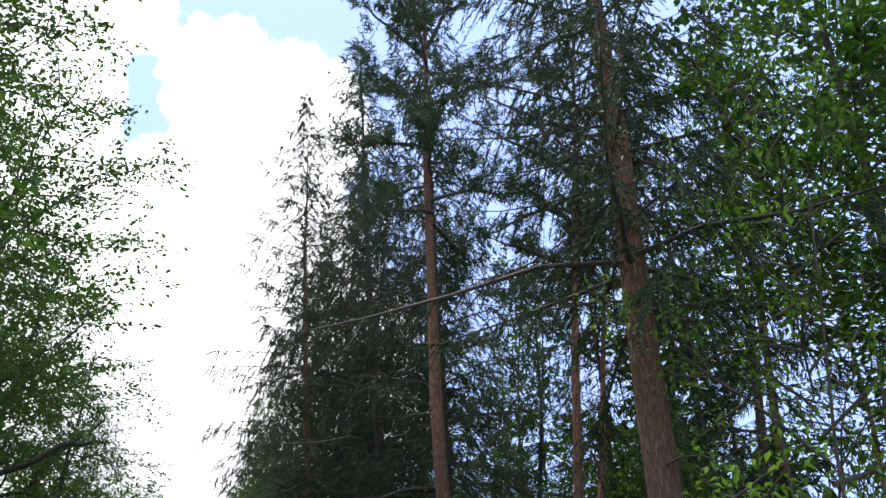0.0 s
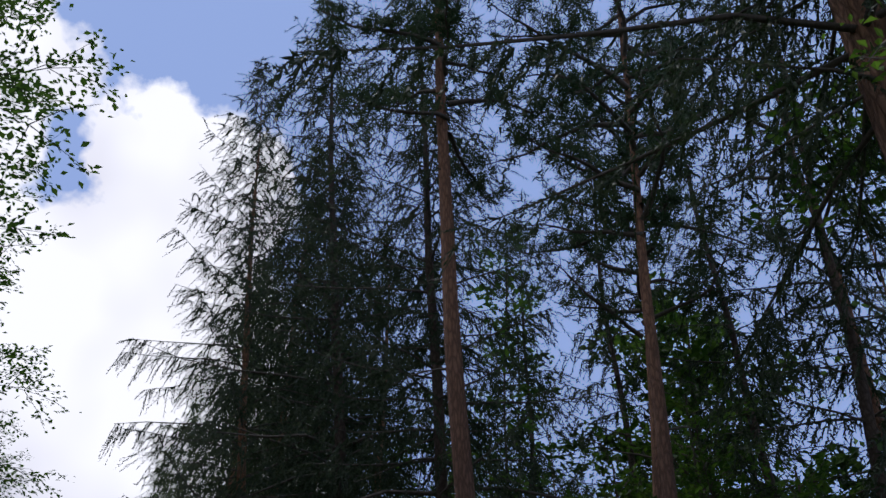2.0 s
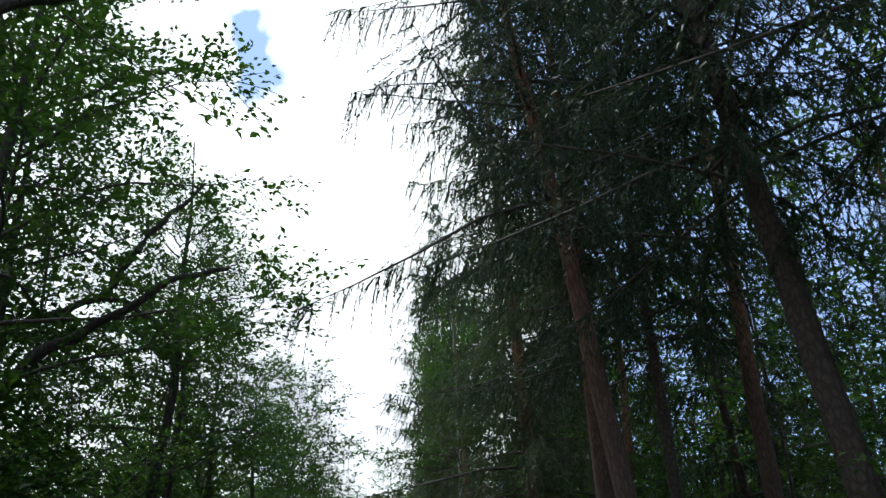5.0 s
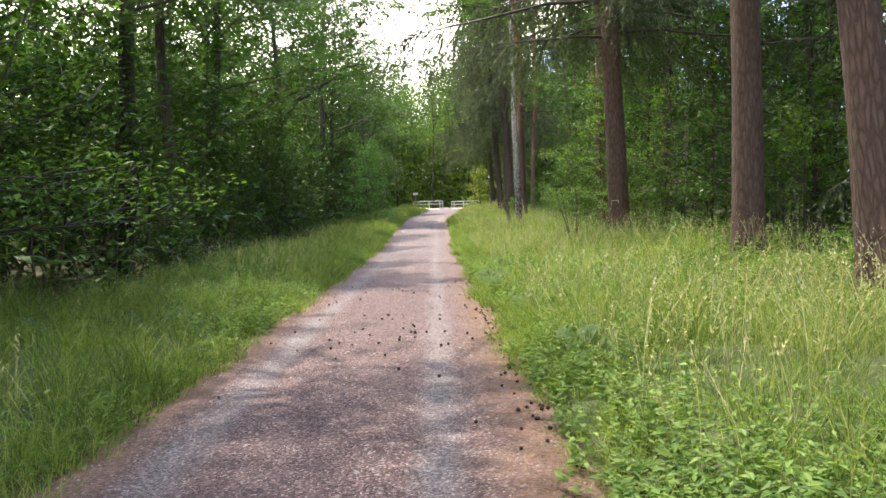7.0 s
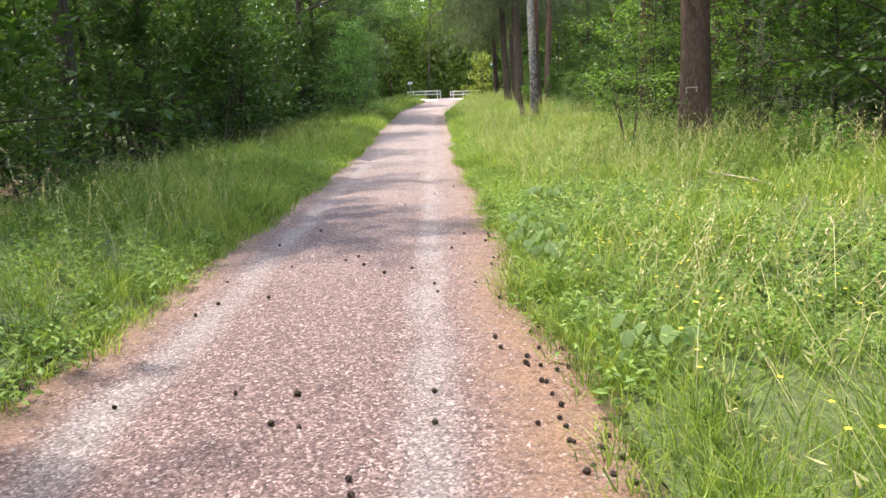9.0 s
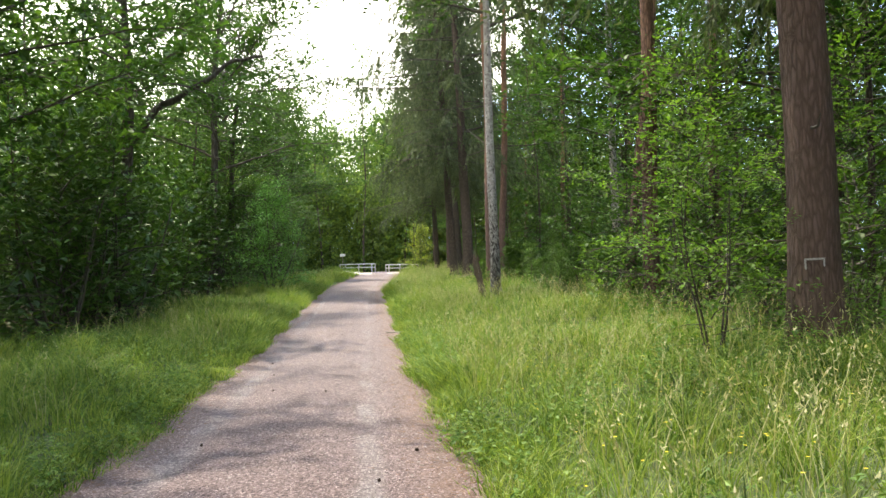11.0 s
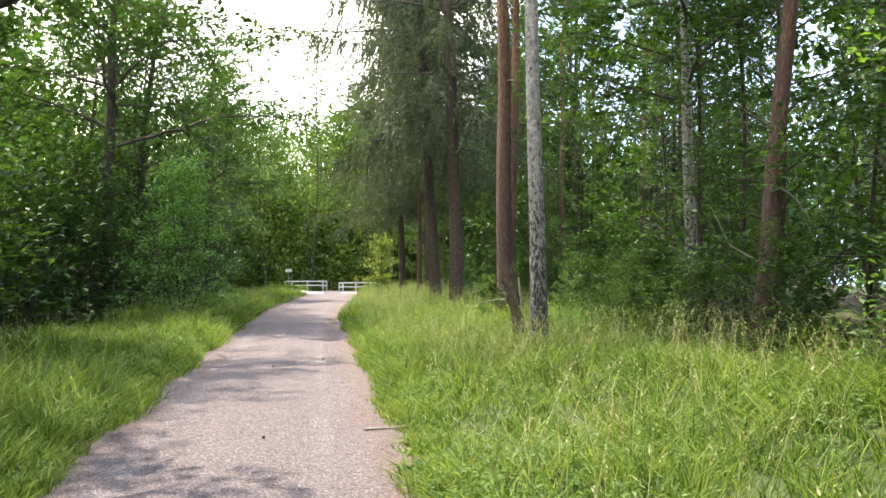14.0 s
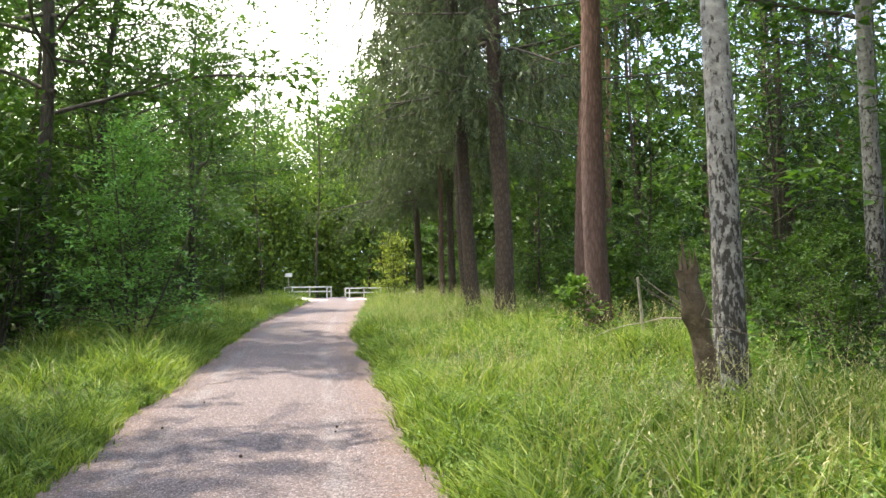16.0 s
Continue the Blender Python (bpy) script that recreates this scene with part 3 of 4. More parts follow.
tree("scots_pine", 3.8, 10.1, (-0.12, -0.02), 0.34, 22, PINE_BARK, SPRUCE_B, "leaning pine with grey-brown bark at the verge", "pine tree", lift=1.0, stubs=6)
tree("scots_pine", 4.45, 14.7, (-0.01, 0.0), 0.42, 24, PINE_BARK, SPRUCE_C, "straight thick pine with furrowed pinkish-grey bark", "pine tree", lift=3.5, turn=2.0, stubs=6)
tree("spruce", 5.6, 13.9, (-0.01, 0), 0.28, 22, SPRUCE_BARK, SPRUCE_A, SPRUCE_WORDS, "spruce tree", turn=2.1, lift=3.0, stubs=5)
tree("scots_pine", 6.5, 20.3, (0.03, 0.0), 0.30, 20, RED_BARK, PINE_A, PINE_WORDS, "pine tree", stubs=4)
tree("scots_pine", 7.3, 13.5, (0.0, 0.0), 0.40, 20, PINE_BARK, PINE_B, PINE_WORDS, "pine tree", turn=1, stubs=4)
tree("spruce", 4.4, 22.5, (-0.03, 0.01), 0.47, 25, PINE_BARK, SPRUCE_C, "thick old spruce with a pale painted mark near its foot", "spruce tree", lift=-1.2, size=1.18, turn=0.4, stubs=5)
tree("spruce", 6.94, 27.5, (0, 0), 0.24, 17, SPRUCE_BARK, SPRUCE_B, SPRUCE_WORDS, "spruce tree", stubs=5)
tree("birch", 7.8, 29.0, (0.06, 0), 0.15, 13, BIRCH_BARK, OAK_B, "thin pale birch among young beeches", "birch tree")
tree("scots_pine", 5.6, 30.5, (0.015, -0.01), 0.33, 20, RED_BARK, PINE_A, "straight Scots pine with reddish bark in sunlight", "pine tree", turn=2.2, stubs=5)
tree("scots_pine", 6.76, 35.5, (0.09, -0.03), 0.30, 18, RED_BARK, PINE_B, PINE_WORDS, "pine tree", turn=3.1, stubs=4)
tree("birch", 3.48, 36.0, (-0.005, 0.01), 0.26, 17, BIRCH_BARK, OAK_B, "birch with white flaking bark and black scars", "birch tree", lift=4.5, sway=0.03)
tree("scots_pine", 4.22, 41.4, (-0.015, 0), 0.36, 21, RED_BARK, PINE_A, "straight Scots pine with reddish bark", "pine tree", lift=1.0, turn=0.7, stubs=6)
tree("scots_pine", 5.1, 45.0, (0.03, 0), 0.28, 20, RED_BARK, PINE_B, PINE_WORDS, "pine tree", turn=1.9, stubs=4)
tree("spruce", 4.2, 47.5, (-0.02, 0.01), 0.42, 22, SPRUCE_BARK, CURTAIN, SPRUCE_WORDS, "spruce tree", turn=2.6, lift=0.7, size=1.32, stubs=7)
tree("spruce", 3.9, 49.6, (-0.06, 0.0), 0.34, 21, SPRUCE_BARK, CURTAIN, SPRUCE_WORDS, "spruce tree", turn=1.1, lift=1.0, size=1.15, stubs=5)
tree("spruce", 4.9, 56.0, (-0.05, 0), 0.34, 20, SPRUCE_BARK, SPRUCE_C, SPRUCE_WORDS, "spruce tree", turn=0.2, stubs=5)
tree("spruce", 5.4, 62.0, (-0.01, 0), 0.30, 19, SPRUCE_BARK, SPRUCE_C, SPRUCE_WORDS, "spruce tree", turn=0.9, stubs=5)
tree("spruce", 4.6, 65.7, (-0.05, 0), 0.32, 19, SPRUCE_BARK, SPRUCE_C, SPRUCE_WORDS, "spruce tree", turn=2.9, lift=-1, stubs=5)
# lighter red bark on this spruce stands in for sunlight on the stem
tree("spruce", 4.75, 60.2, (-0.02, 0), 0.20, 18, RED_BARK, SPRUCE_C, "slim spruce stem between darker trunks, sunlit look from lighter red bark", "spruce tree", turn=2.2, stubs=5)
tree("birch", 8.0, 40.4, (0, 0), 0.28, 16, BIRCH_BARK, OAK_B, "pale birch trunk deeper in the wood", "birch tree", turn=2, lift=2)

# oaks and beeches on the -x side
OAK_WORDS = "old oak with dark furrowed trunk and spreading leafy boughs"
for x, y, dia, h, crown, size, lift, turn in (
        (-8.4, -10.0, 0.42, 14, OAK_C, 1.0, 3.0, 0.3), (-6.6, -3.0, 0.45, 15, OAK_C, 1.0, 2.5, 1.7), (-6.4, 4.0, 0.40, 16, OAK_C, 1.1, 2.5, 2.5),
        (-6.4, 10.5, 0.42, 16, OAK_C, 1.05, 1.5, 3.6), (-9.0, 15.6, 0.48, 15, OAK_A, 1.0, 2.5, 4.4), (-6.5, 21.5, 0.42, 17, OAK_A, 0.92, 3.0, 0.9), (-6.7, 25.6, 0.36, 16, OAK_C, 0.85, 4.0, 1.9),
        (-7.2, 31.0, 0.40, 14, OAK_B, 1.15, 0.0, 1.9), (-6.4, 38.0, 0.38, 14, OAK_A, 0.85, 2.8, 5.2), (-5.6, 48.4, 0.40, 15, OAK_B, 1.3, 2.0, 0.1),
        (-5.9, 54.0, 0.36, 14, OAK_A, 0.95, 0.5, 2.2), (-4.6, 63.0, 0.34, 13, OAK_B, 0.95, 2.0, 3.0), (-5.5, 71.0, 0.34, 13, OAK_A, 0.8, 1.5, 4.1)):
    oak = tree("oak", x, y, (0.03, 0), dia, h, OAK_BARK, crown, OAK_WORDS, "oak tree", "oaks along the track", turn, lift, size, stubs=2, sway=0.15)
    # heavy bent limbs, given by their course from the trunk in metres
    courses = {-9.0: (((0.2, 0, 6.6), (0.8, -0.2, 7.7), (1.5, -0.3, 7.9), (2.1, -0.3, 8.2), (2.7, -0.3, 8.4), (3.3, -0.3, 8.25), (3.8, -0.3, 7.9), (4.3, -0.3, 7.4)),
                      ((2.7, -0.3, 8.4), (3.0, -0.3, 9.1), (3.5, -0.3, 10.0), (4.0, -0.3, 10.6), (4.6, -0.3, 11.3))),
               -6.4: (((0.1, 0, 5.0), (0.9, 0.3, 6.2), (1.8, 0.2, 6.7), (2.9, 0.4, 7.6), (3.7, 0.3, 7.7)),)}.get(x, ())
    for course in courses:
        spine = np.array([[np.interp(k, range(len(course)), [c[n] for c in course]) for n in range(3)] for k in np.linspace(0, len(course) - 1, 22)])
        spine += 0.03 * np.sin(np.arange(22)[:, None] * [1.1, 0.8, 1.4])
        part("limb", quick_mesh("limb", *tube(spine, np.linspace(0.12, 0.035, 22), 9, 0.08), OAK_BARK, True), oak)

tree("oak", 9.8, 1.2, (0, 0), 0.26, 8.5, OAK_BARK, OAK_B, OAK_WORDS, "oak tree", turn=2.0, lift=-0.5, size=0.72)
tree("oak", 8.7, -8.2, (0, 0), 0.34, 15, OAK_BARK, OAK_B, OAK_WORDS, "oak tree", turn=4.0, lift=2.5, size=0.95)
tree("oak", 10.6, -8.8, (0, 0), 0.34, 13, OAK_BARK, OAK_B, OAK_WORDS, "oak tree", turn=1.0, lift=1.0)

# ---- the wood behind: copies of a few trees ----
def stock_tree(kind, dia, height, bark, crown, words, category, group, lift=0.0):
    return tree(kind, 0, 0, (0, 0), dia, height, bark, crown, words, category, group, lift=lift, sway=0.12)


def scatter(first, spots, seed, sizes=(0.8, 1.2)):
    """Moves first to the first spot and sets copies on the others."""
    r = np.random.default_rng(seed)
    for n, (x, y) in enumerate(spots):
        near = 0.5 if 22 < y < 26 and x < 5.8 else 1.0
        m = at_land(x, y, -0.05) @ tilt(*r.normal(0, 0.03, 2)) @ Matrix.Rotation(r.uniform(0, 6.28), 4, "Z") @ Matrix.Scale(r.uniform(*sizes) * near, 4)
        if n:
            copy_thing(first, m)
        else:
            first.matrix_basis = m


def strip(seed, count, x0, x1, y0, y1, apart):
    """Random places in a box of the plan, not closer than apart."""
    r, spots = np.random.default_rng(seed), []
    for _ in range(count * 40):
        p = (r.uniform(x0, x1), r.uniform(y0, y1))
        if all((p[0] - q[0]) ** 2 + (p[1] - q[1]) ** 2 > apart ** 2 for q in spots):
            spots.append(p)
        if len(spots) == count:
            break
    return spots


wood_pine = stock_tree("scots_pine", 0.30, 20, RED_BARK, PINE_FAR, PINE_WORDS, "pine tree", "pines deeper in the wood")
scatter(wood_pine, strip(1, 18, 8.5, 24, -8, 74, 3.6), 5)
wood_spruce = stock_tree("spruce", 0.26, 19, SPRUCE_BARK, SPRUCE_FAR, SPRUCE_WORDS, "spruce tree", "spruces deeper in the wood", 0.0)
scatter(wood_spruce, strip(2, 16, 8.5, 22, -6, 78, 4.5) + [(9.5, 7.5), (8.6, 17.0), (10.5, 4.0), (11.8, 1.5)], 6)
beech = stock_tree("young_beech", 0.14, 9, SPRUCE_BARK, BEECH_A, "young beech with layered bright green sprays", "beech tree", "young beeches of the understorey")
scatter(beech, [(8.4, 1.8), (7.6, 5.4), (9.2, -1.5), (8.8, 3.6)] + strip(3, 24, 6.8, 15, 6, 76, 2.6) + strip(4, 20, -13, -7.0, 0, 78, 3.0), 7, (0.7, 1.15))
wood_oak = stock_tree("oak", 0.36, 14, OAK_BARK, OAK_FAR, OAK_WORDS, "oak tree", "oaks deeper in the wood", 1.0)
scatter(wood_oak, strip(5, 16, -24, -10, -14, 78, 5.0) + strip(6, 9, 12, 28, -14, 78, 6.0) + strip(7, 16, -16, 24, 83, 106, 4.0), 8)

POLE = leafy_crown(np.random.default_rng(14), 3.6, 11.0, 1.7, 26, 0.17, BEECH_LEAF, per=8, twigs=False)
pole = stock_tree("young_hornbeam", 0.10, 11.5, SPRUCE_BARK, POLE, "slender dark hornbeam pole with a thin leafy top", "hornbeam tree", "slender poles inside the wood")
scatter(pole, strip(41, 34, -15, -7.4, 8, 78, 1.5) + strip(42, 34, 7.8, 15, 8, 78, 1.6) + strip(43, 26, -10, 14, 80.5, 92, 1.3), 44, (0.75, 1.3))

# shrubs along both rims of the wood
def shrub(name, crown, words, category, group="", stems=4, height=2.6):
    r = np.random.default_rng(21)
    root = thing(name, Matrix(), words, category, group)
    for k in range(stems):
        a = k * 6.28 / stems
        spine = bend((0.08 * math.cos(a), 0.08 * math.sin(a), -0.1), unit(np.array([0.25 * math.cos(a), 0.25 * math.sin(a), 1.0])), height, 7, 0.1, 0.06, r)
        part("stem", quick_mesh("stem", *tube(spine, np.linspace(0.03, 0.008, 8), 6), TWIG, True), root)
    for name, me in zip(("branchwork", "foliage"), crown):
        tagged(part(name, me, root), kind="stuff")
    return root


hazel = shrub("hazel_shrub", SAPLING_A, "hazel shrub with broad fresh green leaves", "shrub", "hazels at the wood's rim", height=3.4)
scatter(hazel, [(3.3, 22.3), (5.0, 27.2), (4.7, 24.6), (5.4, 25.7), (5.7, 23.6), (6.4, 17.5), (5.9, 24.6), (7.4, 32.4), (6.9, 37.8), (6.6, 43.0), (6.3, 50.5), (5.3, 37.3), (5.7, 38.6), (6.1, 36.3), (5.0, 39.2), (6.6, 39.5)] + strip(9, 30, 6.4, 9.8, 3, 76, 1.7), 9, (0.6, 1.1))
dark_shrub = shrub("beech_shrub", SAPLING_B, "low beech shrub with dense dark green leaves", "shrub", "shrubs along the ditch")
scatter(dark_shrub, strip(10, 74, -8.0, -5.2, -2, 80, 1.05), 10, (0.95, 1.6))
BRIGHT = leafy_crown(np.random.default_rng(18), 0.1, 4.2, 1.7, 64, 0.11, YOUNG_LEAF, per=22, twigs=False)
LOW_A = leafy_crown(np.random.default_rng(26), 0.3, 3.6, 1.9, 20, 0.34, HAZEL_LEAF, per=8, twigs=False, flat=0.85)
LOW_B = leafy_crown(np.random.default_rng(27), 0.2, 3.4, 1.7, 26, 0.24, OAK_LEAF, per=9, twigs=False, bare=0.15, flat=0.88)
foot = shrub("hazel_shrub", LOW_A, "low hazel shrub at the foot of a pine", "shrub", "low shrubs at the pines' feet", height=3.0)
scatter(foot, [(3.72, 40.9), (3.5, 42.2), (4.75, 41.0), (3.6, 44.6), (3.45, 46.9), (4.25, 46.0), (5.3, 43.2)], 23, (0.24, 0.38))
thicket = shrub("beech_shrub", LOW_B, "low dark beech thicket under the pines", "shrub", "thicket under the pines")
scatter(thicket, strip(16, 40, 7.0, 12.5, 4, 78, 1.7) + strip(17, 22, 5.3, 8.0, 32.5, 52, 1.15) + strip(18, 8, 5.0, 6.6, 40, 49, 0.9), 16, (0.45, 0.85))
lone = shrub("young_birch", BRIGHT, "young bright green birch bush at the track's edge", "shrub", height=4.0)
lone.matrix_basis = at_land(-2.95, 44.3) @ Matrix.Scale(0.88, 4)
YELLOW = leafy_crown(np.random.default_rng(8), 0.2, 3.0, 1.25, 34, 0.13, YELLOW_LIT_LEAF, per=16)
bright = shrub("maple_shrub", YELLOW, "yellow-green maple shrub beside the bridge, its sunlit look put into the colour", "shrub")
bright.matrix_basis = at_land(3.95, 71.0)

# far woods: clumps of foliage that close the view
def far_woods():
    r = np.random.default_rng(31)
    spots = []
    for x0, x1, y0, y1, z1, n in ((-60, -18, -40, 110, 15, 620), (22, 70, -40, 110, 15, 620), (-50, 60, 92, 125, 13, 900), (-40, 50, -60, -36, 12, 160),
                                  (-20, -9, -5, 92, 5.5, 1000), (11, 22, -20, 92, 5.5, 420), (-30, 34, 81, 95, 8.5, 1500), (-24, -9, 60, 82, 7.0, 200), (9, 24, 60, 82, 7.0, 200), (-25, -15, 8, 90, 12, 620), (15, 24, 10, 90, 11, 420), (-16, 14, 86, 97, 13.5, 700), (-22, 24, 84, 92, 1.6, 420)):
        spots.append(np.stack([r.uniform(x0, x1, n), r.uniform(y0, y1, n), r.uniform(0.2, z1, n)], 1))
    c = np.concatenate(spots)
    c[:, 2] += land(c[:, 0], c[:, 1])
    per = np.where(c[:, 1] > 80, 110, 48)
    at = np.repeat(c, per, 0) + r.normal(size=(int(per.sum()), 3)) * [1.5, 1.5, 0.7]
    at[:, 2] = np.maximum(at[:, 2], land(at[:, 0], at[:, 1]) + r.uniform(0.02, 0.5, len(at)))
    face = np.array([0, 0, 1.0]) * 0.4 + r.normal(size=at.shape) * 0.6
    size = r.uniform(0.25, 0.5, len(at)) * np.where(np.abs(at[:, 0]) < 22, 0.75, 1.0) * np.where(at[:, 1] > 80, 0.8, 1.0)
    # leaves past the bridge take the brighter tone that stands in for sun
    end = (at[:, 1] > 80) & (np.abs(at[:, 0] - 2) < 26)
    for pick, name, mat, words in ((~end, "far_woods", WOODS_LEAF, "dense green foliage of the wood far off"), (end, "glade_foliage", LIT_WOODS_LEAF, "yellow-green foliage beyond the bridge, sunlight put into its leaf colour")):
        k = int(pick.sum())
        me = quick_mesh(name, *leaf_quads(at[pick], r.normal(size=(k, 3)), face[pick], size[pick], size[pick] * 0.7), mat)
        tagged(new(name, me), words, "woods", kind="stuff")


far_woods()


# ---- verges ----
def turf(side, far):
    """A close mat of moss and cropped grass under the tall blades."""
    ky, ku = np.arange(-30, 80.01, 0.4), np.linspace(0, 1, 18)
    U2, Y2 = np.meshgrid(ku, ky)
    near = 1.29 + 0.04 * np.sin(Y2 * 3.1) + 0.16 * soft(26, 36, Y2)
    X2 = road_x(Y2) + side * (near + (far - near + 0.35 * np.sin(Y2 * 0.9)) * U2)
    v = np.stack([X2, Y2, land(X2, Y2) + 0.008], -1).reshape(-1, 3)
    i = (np.arange(len(ky) - 1)[:, None] * 18 + np.arange(17)[None]).ravel()
    f = np.stack([i, i + 1, i + 19, i + 18], 1)
    return quick_mesh("verge", v, f if side > 0 else f[:, ::-1], TURF, True)


TURF = plain_material("mossy_turf", (0.03, 0.048, 0.014), (0.09, 0.12, 0.038), 26, 0.95, 0.8, 0.03)
for side, far in ((-1, 4.9), (1, 5.6)):
    tagged(new("verge", turf(side, far)), "mossy turf under the verge's grass", "verge", kind="structure")


def verge_points(r, count, side, near, far, y0, y1, bias=1.0):
    """Places on one verge; more of them where y is small."""
    y = y0 + (y1 - y0) * r.uniform(0, 1, count) ** bias
    y = y[(y < 70.3) | (y > 75.2)]
    s = near + (far - near) * r.uniform(0, 1, len(y))
    x = road_x(y) + side * (s + 0.06 * np.sin(y * 1.7) + 0.16 * soft(26, 36, y))
    return x, y, land(x, y)


def patches(x, y):
    """A slow pattern between 0 and 1 that tells tall grass from short."""
    return 0.5 + 0.25 * np.sin(x * 1.1 + y * 0.53) + 0.25 * np.sin(y * 1.37 - x * 0.6 + 1.0)


def tussocks(x, y):
    """A quick pattern between 0 and 1: single tussocks about a metre apart."""
    return 0.5 + 0.5 * np.sin(x * 5.1 + 1.3 * np.sin(y * 2.3)) * np.sin(y * 4.7 + 1.7 * np.sin(x * 1.9))


def blades(r, x, y, z, height, width, bow, mat, name, turn):
    """Grass blades of two joints that bow over."""
    n = len(x)
    a = r.uniform(0, 2 * np.pi, n)
    side = np.stack([np.cos(a), np.sin(a), 0 * a], 1)
    b = turn + r.normal(0, 0.7, n)
    way = np.stack([np.cos(b), np.sin(b), 0 * b], 1) * (bow * r.uniform(0.2, 1.3, n) * height)[:, None]
    root = np.stack([x, y, z - 0.02], 1)
    h, w = height[:, None], width[:, None]
    up = np.array([0, 0, 1.0])
    mid = root + up * h * 0.55 + way * 0.28
    tip = root + up * h * r.uniform(0.8, 1.0, (n, 1)) + way
    v = np.stack([root - side * w * 0.5, root + side * w * 0.5, mid + side * w * 0.42, mid - side * w * 0.42, tip - side * w * 0.05, tip + side * w * 0.05], 1)
    k = np.arange(n)[:, None] * 6
    f = np.stack([k + [0, 1, 2, 3], k + [3, 2, 5, 4]], 1).reshape(-1, 4)
    return quick_mesh(name, v.reshape(-1, 3), f, mat)


def verge_grass(name, side, words, count):
    """Tufts of a dozen blades that lean outwards, thicker near the track."""
    r = np.random.default_rng(41 + side)
    far, per = (5.2 if side < 0 else 6.0), 11
    sets = [verge_points(r, count // per, side, 1.16, far, 2, 45, 1.1), verge_points(r, count // per // 3, side, 1.3, far, 45, 82), verge_points(r, count // per // 3, side, 1.06, 1.5, 4, 50)]
    cx, cy = (np.concatenate([s[k] for s in sets]) for k in (0, 1))
    n = len(cx)
    size = r.uniform(0.55, 1.35, n) * (0.6 + 0.75 * tussocks(cx, cy))
    a = r.uniform(0, 2 * np.pi, n * per)
    off = np.abs(r.normal(0, 0.05, n * per))
    x, y = np.repeat(cx, per) + off * np.cos(a), np.repeat(cy, per) + off * np.sin(a)
    s = np.abs(x - road_x(y))
    tall = (0.13 + 0.25 * patches(x, y)) * (1.15 if side < 0 else 1.0) * (0.4 + 0.6 * soft(1.0, 1.9, s)) * np.repeat(size, per) * r.uniform(0.6, 1.25, n * per)
    wide = 0.0035 + 0.011 * soft(9, 45, y) + 0.003 * r.uniform(size=n * per)
    dry = np.repeat(r.uniform(size=n), per) < 0.04 + 0.26 * soft(0.55, 0.95, patches(x * 0.7 + 1, y * 0.6)) * soft(1.5, 3.0, s)
    for pick, mat, what, label in ((~dry, GRASS, name, words), (dry, STRAW, "dry_grass", "pale dry grass tufts in the verge")):
        me = blades(r, x[pick], y[pick], land(x[pick], y[pick]), tall[pick] * (0.8 if mat is STRAW else 1.0), wide[pick] * (0.7 if mat is STRAW else 1.0), 1.05, mat, what, a[pick])
        tagged(new(what, me), label, "grass", kind="stuff")


verge_grass("verge_grass", -1, "lush tall green grass of the narrow verge", 100000)
verge_grass("verge_grass", 1, "tall green meadow grass of the wide verge", 140000)


def dry_stalks(side, count):
    """Flowering grass stalks with pale seed heads."""
    r = np.random.default_rng(55 + side)
    x, y, z = verge_points(r, count, side, 1.4, 5.6, 3, 60, 1.2)
    keep = patches(x * 0.8, y * 0.9 + 3) > r.uniform(0.15, 0.9, len(x))
    x, y, z = x[keep], y[keep], z[keep]
    n = len(x)
    h = r.uniform(0.28, 0.6, n)
    a = r.uniform(0, 2 * np.pi, n)
    lean = np.stack([np.cos(a), np.sin(a), 0 * a], 1) * (h * r.uniform(0.15, 0.8, n))[:, None]
    root = np.stack([x, y, z], 1)
    top = root + lean + np.stack([0 * h, 0 * h, h], 1)
    mid = root + lean * 0.3 + np.stack([0 * h, 0 * h, h * 0.6], 1)
    side_v = np.stack([-np.sin(a), np.cos(a), 0 * a], 1)
    w = 0.0013
    v = [np.stack([root - side_v * w, root + side_v * w, mid + side_v * w, mid - side_v * w], 1), np.stack([mid - side_v * w, mid + side_v * w, top + side_v * w, top - side_v * w], 1)]
    for k in range(7):
        p = top + (top - mid) * (-0.05 + 0.09 * k) + r.normal(size=(n, 3)) * 0.008
        d = unit(top - mid) * 0.012 + r.normal(size=(n, 3)) * 0.007
        v.append(np.stack([p - d * 0.4, p + side_v * 0.005, p + d * 1.3, p - side_v * 0.005], 1))
    v = np.concatenate(v).reshape(-1, 3)
    me = quick_mesh("seed_stalks", v, np.arange(len(v)).reshape(-1, 4), STRAW)
    tagged(new("seed_stalks", me), "pale dry flowering grass stalks standing in the verge", "grass", kind="stuff")


dry_stalks(1, 15000)
dry_stalks(-1, 5000)


